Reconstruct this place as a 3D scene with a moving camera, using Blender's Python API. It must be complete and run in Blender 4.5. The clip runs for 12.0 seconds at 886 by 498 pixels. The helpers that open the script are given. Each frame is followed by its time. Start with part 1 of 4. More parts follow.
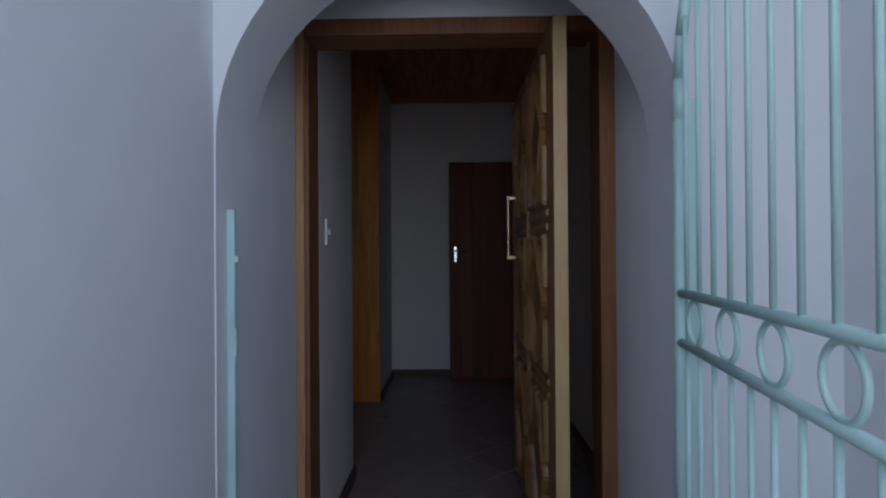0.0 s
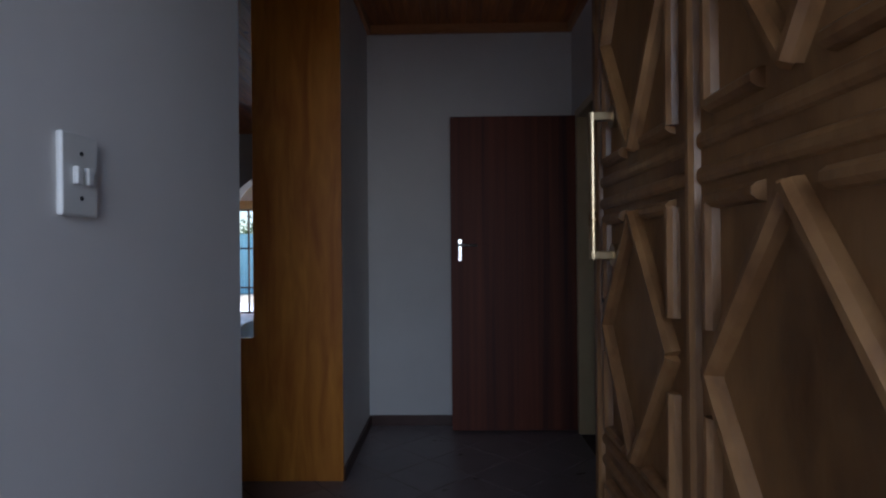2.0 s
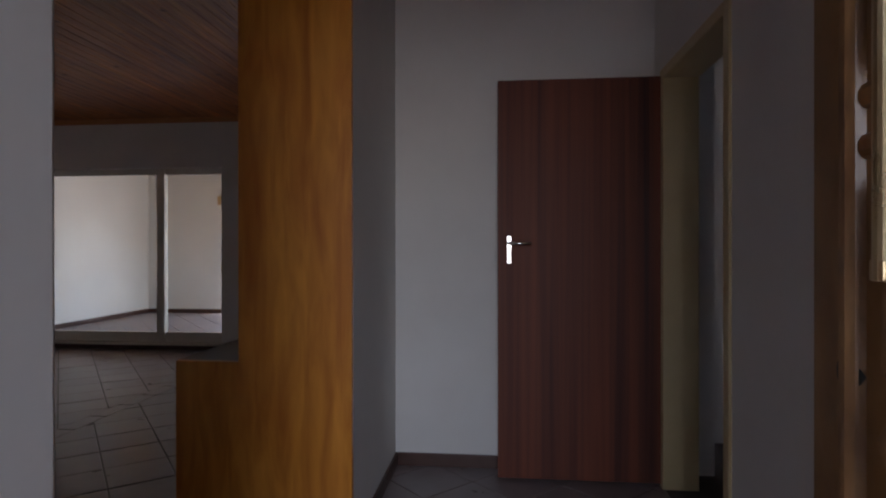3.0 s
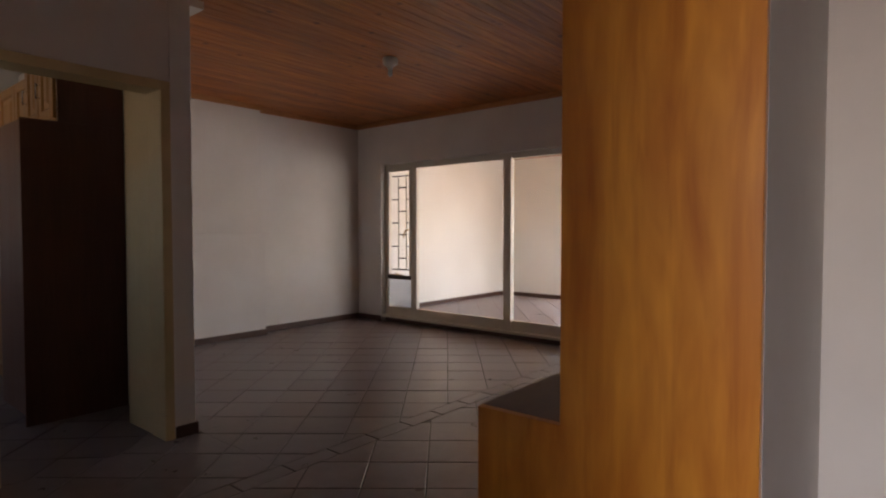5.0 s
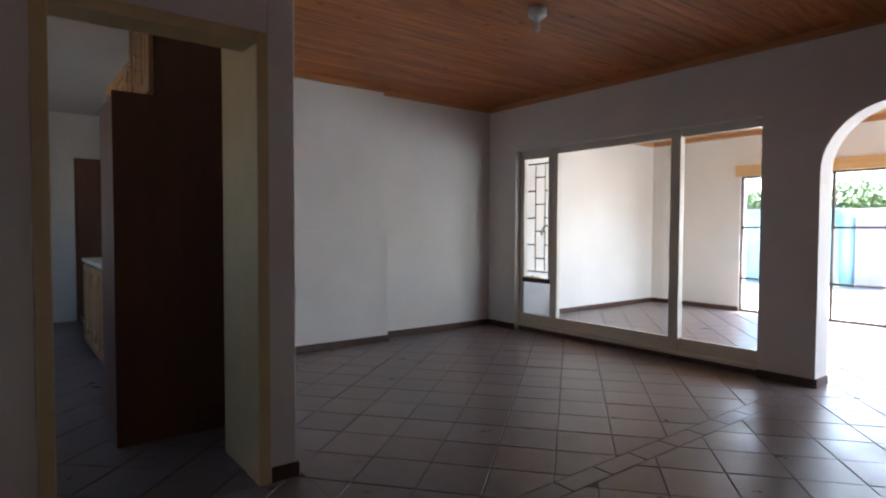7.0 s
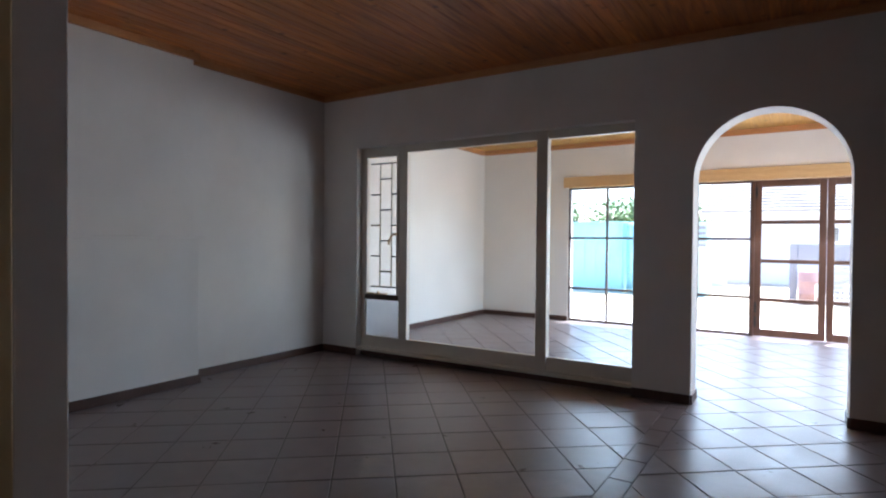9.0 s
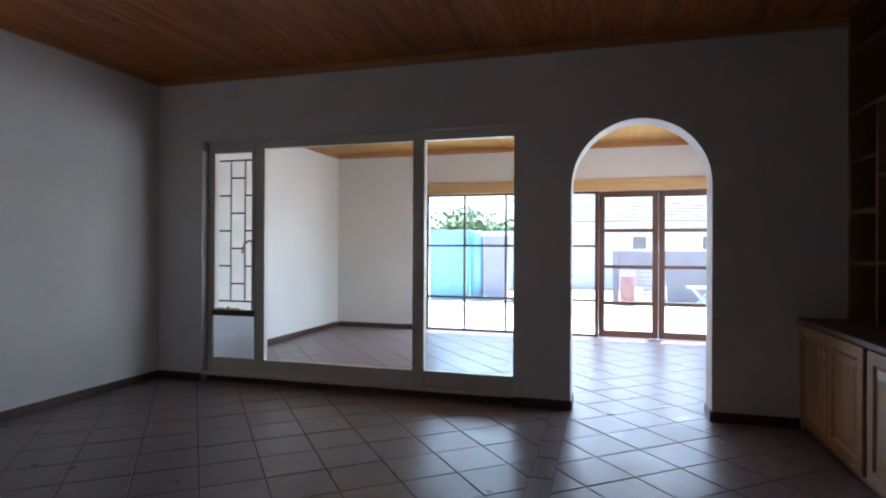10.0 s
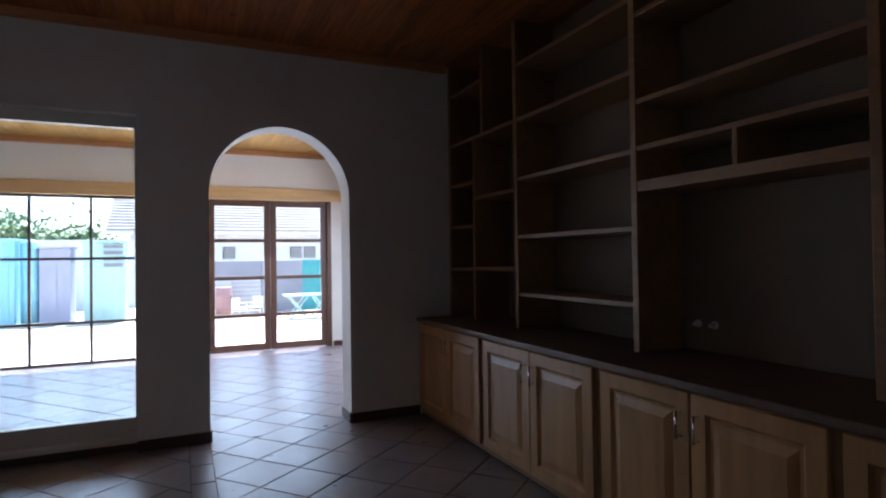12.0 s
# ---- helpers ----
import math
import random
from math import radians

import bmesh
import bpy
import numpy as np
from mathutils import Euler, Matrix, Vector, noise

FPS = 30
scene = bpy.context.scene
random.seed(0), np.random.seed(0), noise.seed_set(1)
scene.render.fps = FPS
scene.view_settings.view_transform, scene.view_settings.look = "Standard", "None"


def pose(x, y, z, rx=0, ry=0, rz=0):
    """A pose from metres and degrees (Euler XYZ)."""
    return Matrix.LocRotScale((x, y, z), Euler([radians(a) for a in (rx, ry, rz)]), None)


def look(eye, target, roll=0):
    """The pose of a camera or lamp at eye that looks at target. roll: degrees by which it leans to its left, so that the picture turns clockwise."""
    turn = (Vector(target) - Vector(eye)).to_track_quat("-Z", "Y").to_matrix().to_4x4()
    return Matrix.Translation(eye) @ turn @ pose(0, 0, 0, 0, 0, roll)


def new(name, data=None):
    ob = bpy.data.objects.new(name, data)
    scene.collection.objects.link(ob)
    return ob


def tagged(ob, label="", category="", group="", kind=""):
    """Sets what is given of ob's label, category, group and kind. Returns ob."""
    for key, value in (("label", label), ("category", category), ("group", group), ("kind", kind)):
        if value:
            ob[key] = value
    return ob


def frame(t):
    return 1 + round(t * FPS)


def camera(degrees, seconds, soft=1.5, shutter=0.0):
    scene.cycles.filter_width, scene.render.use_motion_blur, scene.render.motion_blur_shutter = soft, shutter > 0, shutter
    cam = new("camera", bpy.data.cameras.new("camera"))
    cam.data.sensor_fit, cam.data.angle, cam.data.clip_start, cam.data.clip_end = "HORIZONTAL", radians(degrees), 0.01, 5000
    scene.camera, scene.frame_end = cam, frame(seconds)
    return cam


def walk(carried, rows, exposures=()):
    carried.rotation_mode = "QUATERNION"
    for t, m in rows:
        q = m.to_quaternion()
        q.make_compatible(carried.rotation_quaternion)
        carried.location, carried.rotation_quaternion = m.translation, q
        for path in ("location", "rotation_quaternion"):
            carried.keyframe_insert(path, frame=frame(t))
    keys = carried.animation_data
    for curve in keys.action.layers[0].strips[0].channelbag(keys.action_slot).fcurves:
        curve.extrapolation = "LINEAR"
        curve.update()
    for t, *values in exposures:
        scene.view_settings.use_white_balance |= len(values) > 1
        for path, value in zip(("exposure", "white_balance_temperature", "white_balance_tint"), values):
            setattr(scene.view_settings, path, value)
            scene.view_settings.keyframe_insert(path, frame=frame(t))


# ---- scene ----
cam = camera(75.5, 12.0, soft=2.15)
PATH = [
    (0, (1.926, 0.489, 1.192), (1.889, 2.488, 1.203), -0.4),
    (0.5, (1.918, 0.889, 1.183), (1.884, 2.888, 1.188), -0.4),
    (1, (1.902, 1.319, 1.168), (1.865, 3.319, 1.171), -0.2),
    (1.5, (1.903, 1.738, 1.169), (1.866, 3.738, 1.169), -0.3),
    (2, (1.9, 2.143, 1.177), (1.864, 4.143, 1.179), -0.5),
    (2.5, (1.904, 2.551, 1.175), (1.842, 4.55, 1.178), -0.3),
    (4.5, (1.714, 3.586, 1.226), (0.688, 5.301, 1.167), -0.1),
    (5, (1.574, 3.75, 1.235), (0.292, 5.284, 1.168), -0.0),
    (5.5, (1.39, 3.926, 1.227), (-0.059, 5.302, 1.155), -0.0),
    (6, (1.195, 4.07, 1.224), (-0.352, 5.335, 1.148), 0.3),
    (6.5, (1.018, 4.208, 1.214), (-0.578, 5.411, 1.138), 0.2),
    (8.5, (0.065, 4.553, 1.175), (-1.205, 6.098, 1.135), 0.4),
    (9, (-0.162, 4.687, 1.182), (-1.231, 6.377, 1.151), 0.5),
    (9.5, (-0.41, 4.797, 1.167), (-1.266, 6.604, 1.153), 0.5),
    (10, (-0.6, 4.884, 1.164), (-1.15, 6.807, 1.168), 0.3),
    (10.5, (-0.759, 5.0, 1.178), (-0.977, 6.988, 1.192), 0.2),
    (11, (-0.873, 5.09, 1.19), (-0.753, 7.086, 1.213), -0.2),
    (11.5, (-0.982, 5.097, 1.191), (-0.489, 7.036, 1.221), -0.5),
    (12, (-1.023, 5.1, 1.185), (-0.188, 6.917, 1.215), -0.8),
]
walk(cam, [(t, look(eye, target, roll)) for t, eye, target, roll in PATH], exposures=[(0, -0.3, 5600, 10), (1.0, -0.15, 5600, 9), (1.5, 0.2, 5500, 10), (2.0, 0.65, 5450, 13), (2.5, 1.15, 5700, 15), (4.5, 2.45, 7400, 25), (5.5, 2.7, 7800, 23), (6.5, 2.95, 6300, 15), (8.5, 2.65, 5900, 12), (9.5, 2.4, 5650, 11), (10.5, 2.15, 5550, 11), (12, 2.0, 5500, 12)])

# ---- world and light ----
SUN_ELEVATION, SUN_TURN = radians(68), radians(200)   # the sun stands high over the back garden
world = bpy.data.worlds.new("world")
scene.world = world
world.use_nodes = True
sky = world.node_tree.nodes.new("ShaderNodeTexSky")
sky.sky_type, sky.sun_disc = "NISHITA", False
sky.sun_elevation, sky.sun_rotation = SUN_ELEVATION, radians(20)
world.node_tree.links.new(sky.outputs[0], world.node_tree.nodes["Background"].inputs[0])
world.node_tree.nodes["Background"].inputs[1].default_value = 0.15
sun = new("sun", bpy.data.lights.new("sun", "SUN"))
sun.data.energy, sun.data.angle, sun.data.color = 4.5, radians(0.5), (1, 0.95, 0.88)
sun.matrix_basis = look((0.34 * 20, 0.94 * 20, 48), (0, 0, 0))


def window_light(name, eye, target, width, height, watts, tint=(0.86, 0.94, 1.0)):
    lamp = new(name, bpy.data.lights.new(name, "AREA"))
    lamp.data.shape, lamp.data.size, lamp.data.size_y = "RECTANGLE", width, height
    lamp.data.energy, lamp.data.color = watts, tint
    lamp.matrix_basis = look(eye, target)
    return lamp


# daylight in the openings of the windows; the porch lamp is added sky fill
window_light("garden_window_light", (-1.2, 13.05, 1.1), (-1.2, 11.2, -1.2), 3.6, 1.8, 20)
window_light("side_window_light", (1.45, 11.2, 1.2), (-2.0, 11.0, -0.5), 2.2, 1.8, 12)
window_light("porch_sky_fill", (2.1, -0.4, 2.1), (2.1, 2.6, 0.95), 1.45, 1.9, 24, (0.93, 0.97, 1.0))
window_light("kitchen_window_light", (-4.6, 2.56, 1.6), (-4.6, 5, 1.2), 1.4, 0.9, 0.12)


# ---- materials ----
def material(name, dark, light, rough=0.6, scale=(4, 4, 4), detail=6.0, bump=0.0, bump_scale=60, metal=0.0, wave=0.0,
             wave_scale=8.0, wave_turn=(0, 0, 0), spots=0.0, vary=0.0, coat=0.0, rough_vary=0.12):
    """Two colours mixed by noise at two scales, an optional wood figure with knots, and a fine relief."""
    m = bpy.data.materials.new(name)
    m.use_nodes = True
    t = m.node_tree
    n, link = t.nodes, t.links.new
    b = n["Principled BSDF"]
    at = n.new("ShaderNodeTexCoord")
    mapping = n.new("ShaderNodeMapping")
    mapping.inputs["Scale"].default_value = scale
    mapping.inputs["Rotation"].default_value = wave_turn
    link(at.outputs["Object"], mapping.inputs[0])
    offset = n.new("ShaderNodeVectorMath")
    info = n.new("ShaderNodeObjectInfo")
    spread = n.new("ShaderNodeVectorMath")
    spread.operation = "SCALE"
    spread.inputs[0].default_value = (37, 53, 29)
    link(info.outputs["Random"], spread.inputs["Scale"])
    link(mapping.outputs[0], offset.inputs[0])
    link(spread.outputs[0], offset.inputs[1])
    big = n.new("ShaderNodeTexNoise")
    big.inputs["Scale"].default_value, big.inputs["Detail"].default_value, big.inputs["Roughness"].default_value = 1.0, detail, 0.6
    link(offset.outputs[0], big.inputs["Vector"])
    factor = big.outputs["Fac"]
    if wave:
        w = n.new("ShaderNodeTexNoise")
        w.inputs["Scale"].default_value, w.inputs["Detail"].default_value = wave_scale, 3
        w.inputs["Distortion"].default_value = 0.6
        link(offset.outputs[0], w.inputs["Vector"])
        mix = n.new("ShaderNodeMix")
        mix.inputs[0].default_value = wave
        link(factor, mix.inputs[2])
        link(w.outputs["Fac"], mix.inputs[3])
        factor = mix.outputs[0]
    ramp = n.new("ShaderNodeValToRGB")
    ramp.color_ramp.elements[0].position, ramp.color_ramp.elements[1].position = 0.32, 0.68
    ramp.color_ramp.elements[0].color, ramp.color_ramp.elements[1].color = (*dark, 1), (*light, 1)
    link(factor, ramp.inputs[0])
    colour = ramp.outputs[0]
    if spots:
        vor = n.new("ShaderNodeTexVoronoi")
        vor.inputs["Scale"].default_value = spots
        link(at.outputs["Object"], vor.inputs["Vector"])
        mask = n.new("ShaderNodeMapRange")
        mask.inputs[1].default_value, mask.inputs[2].default_value = 0.06, 0.14
        mask.inputs[3].default_value, mask.inputs[4].default_value = 0.75, 0.0
        link(vor.outputs["Distance"], mask.inputs[0])
        knot = n.new("ShaderNodeMix")
        knot.data_type = "RGBA"
        knot.inputs[7].default_value = (*[c * 0.4 for c in dark], 1)
        link(mask.outputs[0], knot.inputs[0])
        link(colour, knot.inputs[6])
        colour = knot.outputs[2]
    if vary:
        hue = n.new("ShaderNodeHueSaturation")
        span = n.new("ShaderNodeMapRange")
        span.inputs[3].default_value, span.inputs[4].default_value = 1 - vary, 1 + vary
        link(info.outputs["Random"], span.inputs[0])
        link(span.outputs[0], hue.inputs["Value"])
        link(colour, hue.inputs["Color"])
        colour = hue.outputs[0]
    link(colour, b.inputs["Base Color"])
    b.inputs["Metallic"].default_value = metal
    b.inputs["Coat Weight"].default_value = coat
    b.inputs["Coat Roughness"].default_value = 0.15
    gloss = n.new("ShaderNodeMapRange")
    gloss.inputs[3].default_value, gloss.inputs[4].default_value = max(0.03, rough - rough_vary), min(1, rough + rough_vary)
    link(big.outputs["Fac"], gloss.inputs[0])
    link(gloss.outputs[0], b.inputs["Roughness"])
    if bump:
        fine = n.new("ShaderNodeTexNoise")
        fine.inputs["Scale"].default_value, fine.inputs["Detail"].default_value = bump_scale, 4
        link(at.outputs["Object"] if not wave else offset.outputs[0], fine.inputs["Vector"])
        relief = n.new("ShaderNodeBump")
        relief.inputs["Strength"].default_value, relief.inputs["Distance"].default_value = bump, 0.004
        link(fine.outputs["Fac"], relief.inputs["Height"])
        link(relief.outputs[0], b.inputs["Normal"])
    return m


def glass_material(name, rough=0.0, tint=(0.97, 0.99, 0.98)):
    m = bpy.data.materials.new(name)
    m.use_nodes = True
    n, link = m.node_tree.nodes, m.node_tree.links.new
    n.remove(n["Principled BSDF"])
    clear, gloss, mix = n.new("ShaderNodeBsdfTransparent"), n.new("ShaderNodeBsdfGlossy"), n.new("ShaderNodeMixShader")
    facing, power, lift = n.new("ShaderNodeLayerWeight"), n.new("ShaderNodeMath"), n.new("ShaderNodeMath")
    clear.inputs[0].default_value = (*tint, 1)
    gloss.inputs["Roughness"].default_value = rough
    power.operation, lift.operation = "POWER", "MULTIPLY_ADD"
    power.inputs[1].default_value, lift.inputs[1].default_value, lift.inputs[2].default_value = 5, 0.9, 0.025
    facing.inputs[0].default_value = 0.5
    link(facing.outputs["Facing"], power.inputs[0])
    link(power.outputs[0], lift.inputs[0])
    link(lift.outputs[0], mix.inputs[0])
    link(clear.outputs[0], mix.inputs[1])
    link(gloss.outputs[0], mix.inputs[2])
    link(mix.outputs[0], n["Material Output"].inputs[0])
    return m


plaster = material("plaster", (0.70, 0.67, 0.64), (0.78, 0.75, 0.72), 0.75, (1.3, 1.3, 1.3), bump=0.03, bump_scale=9)
porch_plaster = material("porch_plaster", (0.66, 0.66, 0.68), (0.74, 0.74, 0.76), 0.8, (1, 1, 1), bump=0.3, bump_scale=18)
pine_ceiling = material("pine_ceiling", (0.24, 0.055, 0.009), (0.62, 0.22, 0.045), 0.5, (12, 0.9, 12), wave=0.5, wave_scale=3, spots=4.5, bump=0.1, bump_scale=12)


def tone_by_board(m, width, spread):
    """Give each board, told by its place across the ceiling, a tone of its own."""
    n, link = m.node_tree.nodes, m.node_tree.links.new
    b = n["Principled BSDF"]
    colour = b.inputs["Base Color"].links[0].from_socket
    at, split, step, chance, span, hue = (n.new("ShaderNodeTexCoord"), n.new("ShaderNodeSeparateXYZ"), n.new("ShaderNodeMath"),
                                          n.new("ShaderNodeTexWhiteNoise"), n.new("ShaderNodeMapRange"), n.new("ShaderNodeHueSaturation"))
    link(at.outputs["Object"], split.inputs[0])
    step.operation = "SNAP"
    step.inputs[1].default_value = width
    chance.noise_dimensions = "1D"
    link(split.outputs[0], step.inputs[0])
    link(step.outputs[0], chance.inputs["W"])
    span.inputs[3].default_value, span.inputs[4].default_value = 1 - spread, 1 + spread
    link(chance.outputs["Value"], span.inputs[0])
    link(span.outputs[0], hue.inputs["Value"])
    link(colour, hue.inputs["Color"])
    link(hue.outputs[0], b.inputs["Base Color"])


tone_by_board(pine_ceiling, 0.095, 0.18)
# ceiling pine for the sun room, with bounced daylight put into its colour
pine_daylit = material("pine_daylit", (0.44, 0.21, 0.04), (0.66, 0.38, 0.095), 0.45, (14, 0.7, 14), wave=0.5, wave_scale=3, spots=3.2, bump=0.1, bump_scale=12)
pine_trim = material("pine_trim", (0.42, 0.17, 0.06), (0.58, 0.28, 0.11), 0.45, (2, 2, 14), wave=0.4, bump=0.1)
pine_pale = material("pine_pale", (0.50, 0.30, 0.13), (0.66, 0.44, 0.21), 0.45, (1.2, 8, 14), wave=0.4, bump=0.1)
ply = material("varnished_ply", (0.40, 0.105, 0.010), (0.76, 0.32, 0.045), 0.36, (9, 9, 1.3), wave=0.65, wave_scale=1.7, bump=0.06, bump_scale=30, coat=0.25)
cabinet_pine = material("cabinet_pine", (0.34, 0.165, 0.055), (0.52, 0.275, 0.105), 0.4, (9, 9, 0.8), wave=0.45, wave_scale=2.2, bump=0.08, bump_scale=20, vary=0.08)
shelf_wood = material("shelf_wood", (0.19, 0.092, 0.038), (0.30, 0.155, 0.068), 0.45, (5, 1, 5), wave=0.4, bump=0.08)
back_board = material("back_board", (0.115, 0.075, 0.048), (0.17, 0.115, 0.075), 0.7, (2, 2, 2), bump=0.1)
counter_wood = material("counter_wood", (0.13, 0.075, 0.05), (0.17, 0.10, 0.068), 0.5, (7, 0.8, 7), wave=0.4, bump=0.06)
red_wood = material("red_wood", (0.045, 0.01, 0.006), (0.24, 0.056, 0.022), 0.6, (13, 5, 0.18), wave=0.5, wave_scale=1.5, bump=0.05)
frame_wood = material("frame_wood", (0.15, 0.055, 0.02), (0.29, 0.12, 0.046), 0.5, (10, 10, 0.7), wave=0.45, bump=0.12, spots=2.2)
worn_strip = material("worn_strip", (0.30, 0.155, 0.065), (0.46, 0.28, 0.13), 0.55, (8, 8, 0.9), wave=0.4, bump=0.15, spots=2.6)
carved_wood = material("carved_wood", (0.095, 0.04, 0.012), (0.33, 0.165, 0.055), 0.42, (3.5, 3.5, 1.6), detail=10, wave=0.35, wave_scale=5, bump=0.5, bump_scale=7)
moulding_wood = material("moulding_wood", (0.12, 0.05, 0.016), (0.36, 0.185, 0.066), 0.4, (5, 5, 2.5), detail=10, wave=0.4, wave_scale=4, bump=0.45, bump_scale=9)
edge_wood = material("edge_wood", (0.45, 0.29, 0.13), (0.60, 0.42, 0.20), 0.55, (10, 10, 0.7), wave=0.4, bump=0.1)
dark_panel = material("dark_panel", (0.13, 0.052, 0.032), (0.18, 0.075, 0.045), 0.4, (8, 8, 0.6), wave=0.4)
garden_wood = material("garden_wood", (0.075, 0.032, 0.018), (0.135, 0.06, 0.034), 0.45, (9, 9, 0.8), wave=0.4, bump=0.1)
tile = material("clay_tile", (0.18, 0.143, 0.143), (0.265, 0.217, 0.217), 0.36, (6, 6, 6), detail=9, bump=0.16, bump_scale=9, vary=0.09, rough_vary=0.24)
grout = material("grout", (0.06, 0.048, 0.045), (0.10, 0.082, 0.077), 0.9, (9, 9, 9), bump=0.3)
skirting_clay = material("skirting_clay", (0.055, 0.022, 0.015), (0.09, 0.04, 0.028), 0.4, (5, 5, 5), bump=0.08)
cream_paint = material("cream_paint", (0.56, 0.43, 0.23), (0.64, 0.51, 0.29), 0.4, (3, 3, 3), bump=0.08)
white_frame = material("white_frame", (0.62, 0.57, 0.49), (0.70, 0.65, 0.57), 0.4, (3, 3, 3), bump=0.06)
mint_paint = material("mint_paint", (0.42, 0.60, 0.57), (0.52, 0.69, 0.66), 0.4, (6, 6, 6), bump=0.1)
black_steel = material("black_steel", (0.012, 0.012, 0.012), (0.03, 0.028, 0.026), 0.5, (8, 8, 8))
brown_steel = material("brown_steel", (0.05, 0.028, 0.02), (0.08, 0.045, 0.03), 0.5, (8, 8, 8))
chrome = material("chrome", (0.75, 0.75, 0.74), (0.85, 0.85, 0.84), 0.18, (20, 20, 20), metal=1.0, rough_vary=0.06)
brass = material("aged_brass", (0.42, 0.30, 0.16), (0.58, 0.46, 0.28), 0.3, (20, 20, 8), metal=1.0)
white_plastic = material("white_plastic", (0.72, 0.71, 0.67), (0.78, 0.77, 0.73), 0.35, (5, 5, 5))
clear_glass = glass_material("clear_glass")
frosted_glass = material("frosted_glass", (0.62, 0.68, 0.72), (0.70, 0.75, 0.78), 0.35, (6, 6, 6))
frosted_glass.node_tree.nodes["Principled BSDF"].inputs["Transmission Weight"].default_value = 0.85
bulb_glass = material("bulb_glass", (0.7, 0.7, 0.66), (0.78, 0.78, 0.75), 0.15, (5, 5, 5))
sand = material("sand_ground", (0.46, 0.38, 0.29), (0.58, 0.49, 0.38), 0.95, (0.6, 0.6, 0.6), detail=10, bump=0.5, bump_scale=12)
yard_paint = material("yard_paint", (0.66, 0.64, 0.67), (0.76, 0.74, 0.77), 0.85, (0.7, 0.7, 0.7), bump=0.3)
cyan_steel = material("cyan_steel", (0.26, 0.54, 0.66), (0.38, 0.65, 0.75), 0.5, (1.5, 1.5, 1.5))
teal_paint = material("teal_paint", (0.05, 0.30, 0.32), (0.09, 0.38, 0.39), 0.5, (2, 2, 2))
maroon_paint = material("maroon_paint", (0.34, 0.19, 0.18), (0.42, 0.25, 0.235), 0.5, (2, 2, 2))
roof_tile = material("roof_tile", (0.24, 0.21, 0.20), (0.34, 0.30, 0.28), 0.8, (3, 3, 3), bump=0.3)
grey_steel = material("grey_steel", (0.20, 0.20, 0.24), (0.28, 0.28, 0.32), 0.55, (1.5, 1.5, 3), bump=0.1)
lilac_steel = material("lilac_steel", (0.36, 0.36, 0.47), (0.44, 0.44, 0.55), 0.5, (1.5, 1.5, 3), bump=0.1)
roof_sheet = material("roof_sheet", (0.42, 0.40, 0.39), (0.52, 0.50, 0.48), 0.55, (2, 2, 2))
leaf_green = material("leaf_green", (0.09, 0.15, 0.05), (0.15, 0.23, 0.09), 0.6, (3, 3, 3), vary=0.2)
bark = material("bark", (0.09, 0.065, 0.045), (0.16, 0.12, 0.08), 0.9, (4, 4, 1), bump=0.5)
kitchen_top = material("kitchen_top", (0.60, 0.54, 0.40), (0.68, 0.62, 0.48), 0.3, (8, 8, 8))


# ---- shaping ----
def mesh_object(name, bm, mat, parent=None, smooth=False):
    me = bpy.data.meshes.new(name)
    bm.normal_update()
    bm.to_mesh(me)
    bm.free()
    for m in (mat if isinstance(mat, (list, tuple)) else [mat]):
        me.materials.append(m)
    if smooth:
        for p in me.polygons:
            p.use_smooth = True
    ob = new(name, me)
    if parent:
        ob.parent = parent
    return ob


def add_box(bm, lo, hi, bevel=0.0, index=0):
    r = bmesh.ops.create_cube(bm, size=1)
    vs = r["verts"]
    bmesh.ops.scale(bm, vec=[b - a for a, b in zip(lo, hi)], verts=vs)
    bmesh.ops.translate(bm, vec=[(a + b) / 2 for a, b in zip(lo, hi)], verts=vs)
    if bevel:
        es = list({e for v in vs for e in v.link_edges})
        bmesh.ops.bevel(bm, geom=es, offset=bevel, segments=2, profile=0.5, affect="EDGES")
    return vs


def boxes(name, parts, mat, parent=None, bevel=0.0):
    bm = bmesh.new()
    for lo, hi in parts:
        add_box(bm, lo, hi, bevel)
    return mesh_object(name, bm, mat, parent)


def add_rod(bm, a, b, radius, sides=10):
    a, b = Vector(a), Vector(b)
    m = Matrix.Translation((a + b) / 2) @ (b - a).to_track_quat("Z", "Y").to_matrix().to_4x4()
    bmesh.ops.create_cone(bm, cap_ends=True, segments=sides, radius1=radius, radius2=radius, depth=(b - a).length, matrix=m)


def empty(name, where=(0, 0, 0)):
    ob = new(name)
    ob.empty_display_size = 0.1
    ob.location = where
    return ob


def prism(bm, outline, depth, place):
    """A flat outline (u, v) given depth along w, laid into the world by place(u, v, w)."""
    front = [bm.verts.new(place(u, v, 0)) for u, v in outline]
    back = [bm.verts.new(place(u, v, depth)) for u, v in outline]
    bm.faces.new(front)
    bm.faces.new(back[::-1])
    for i in range(len(outline)):
        j = (i + 1) % len(outline)
        bm.faces.new((front[j], front[i], back[i], back[j]))


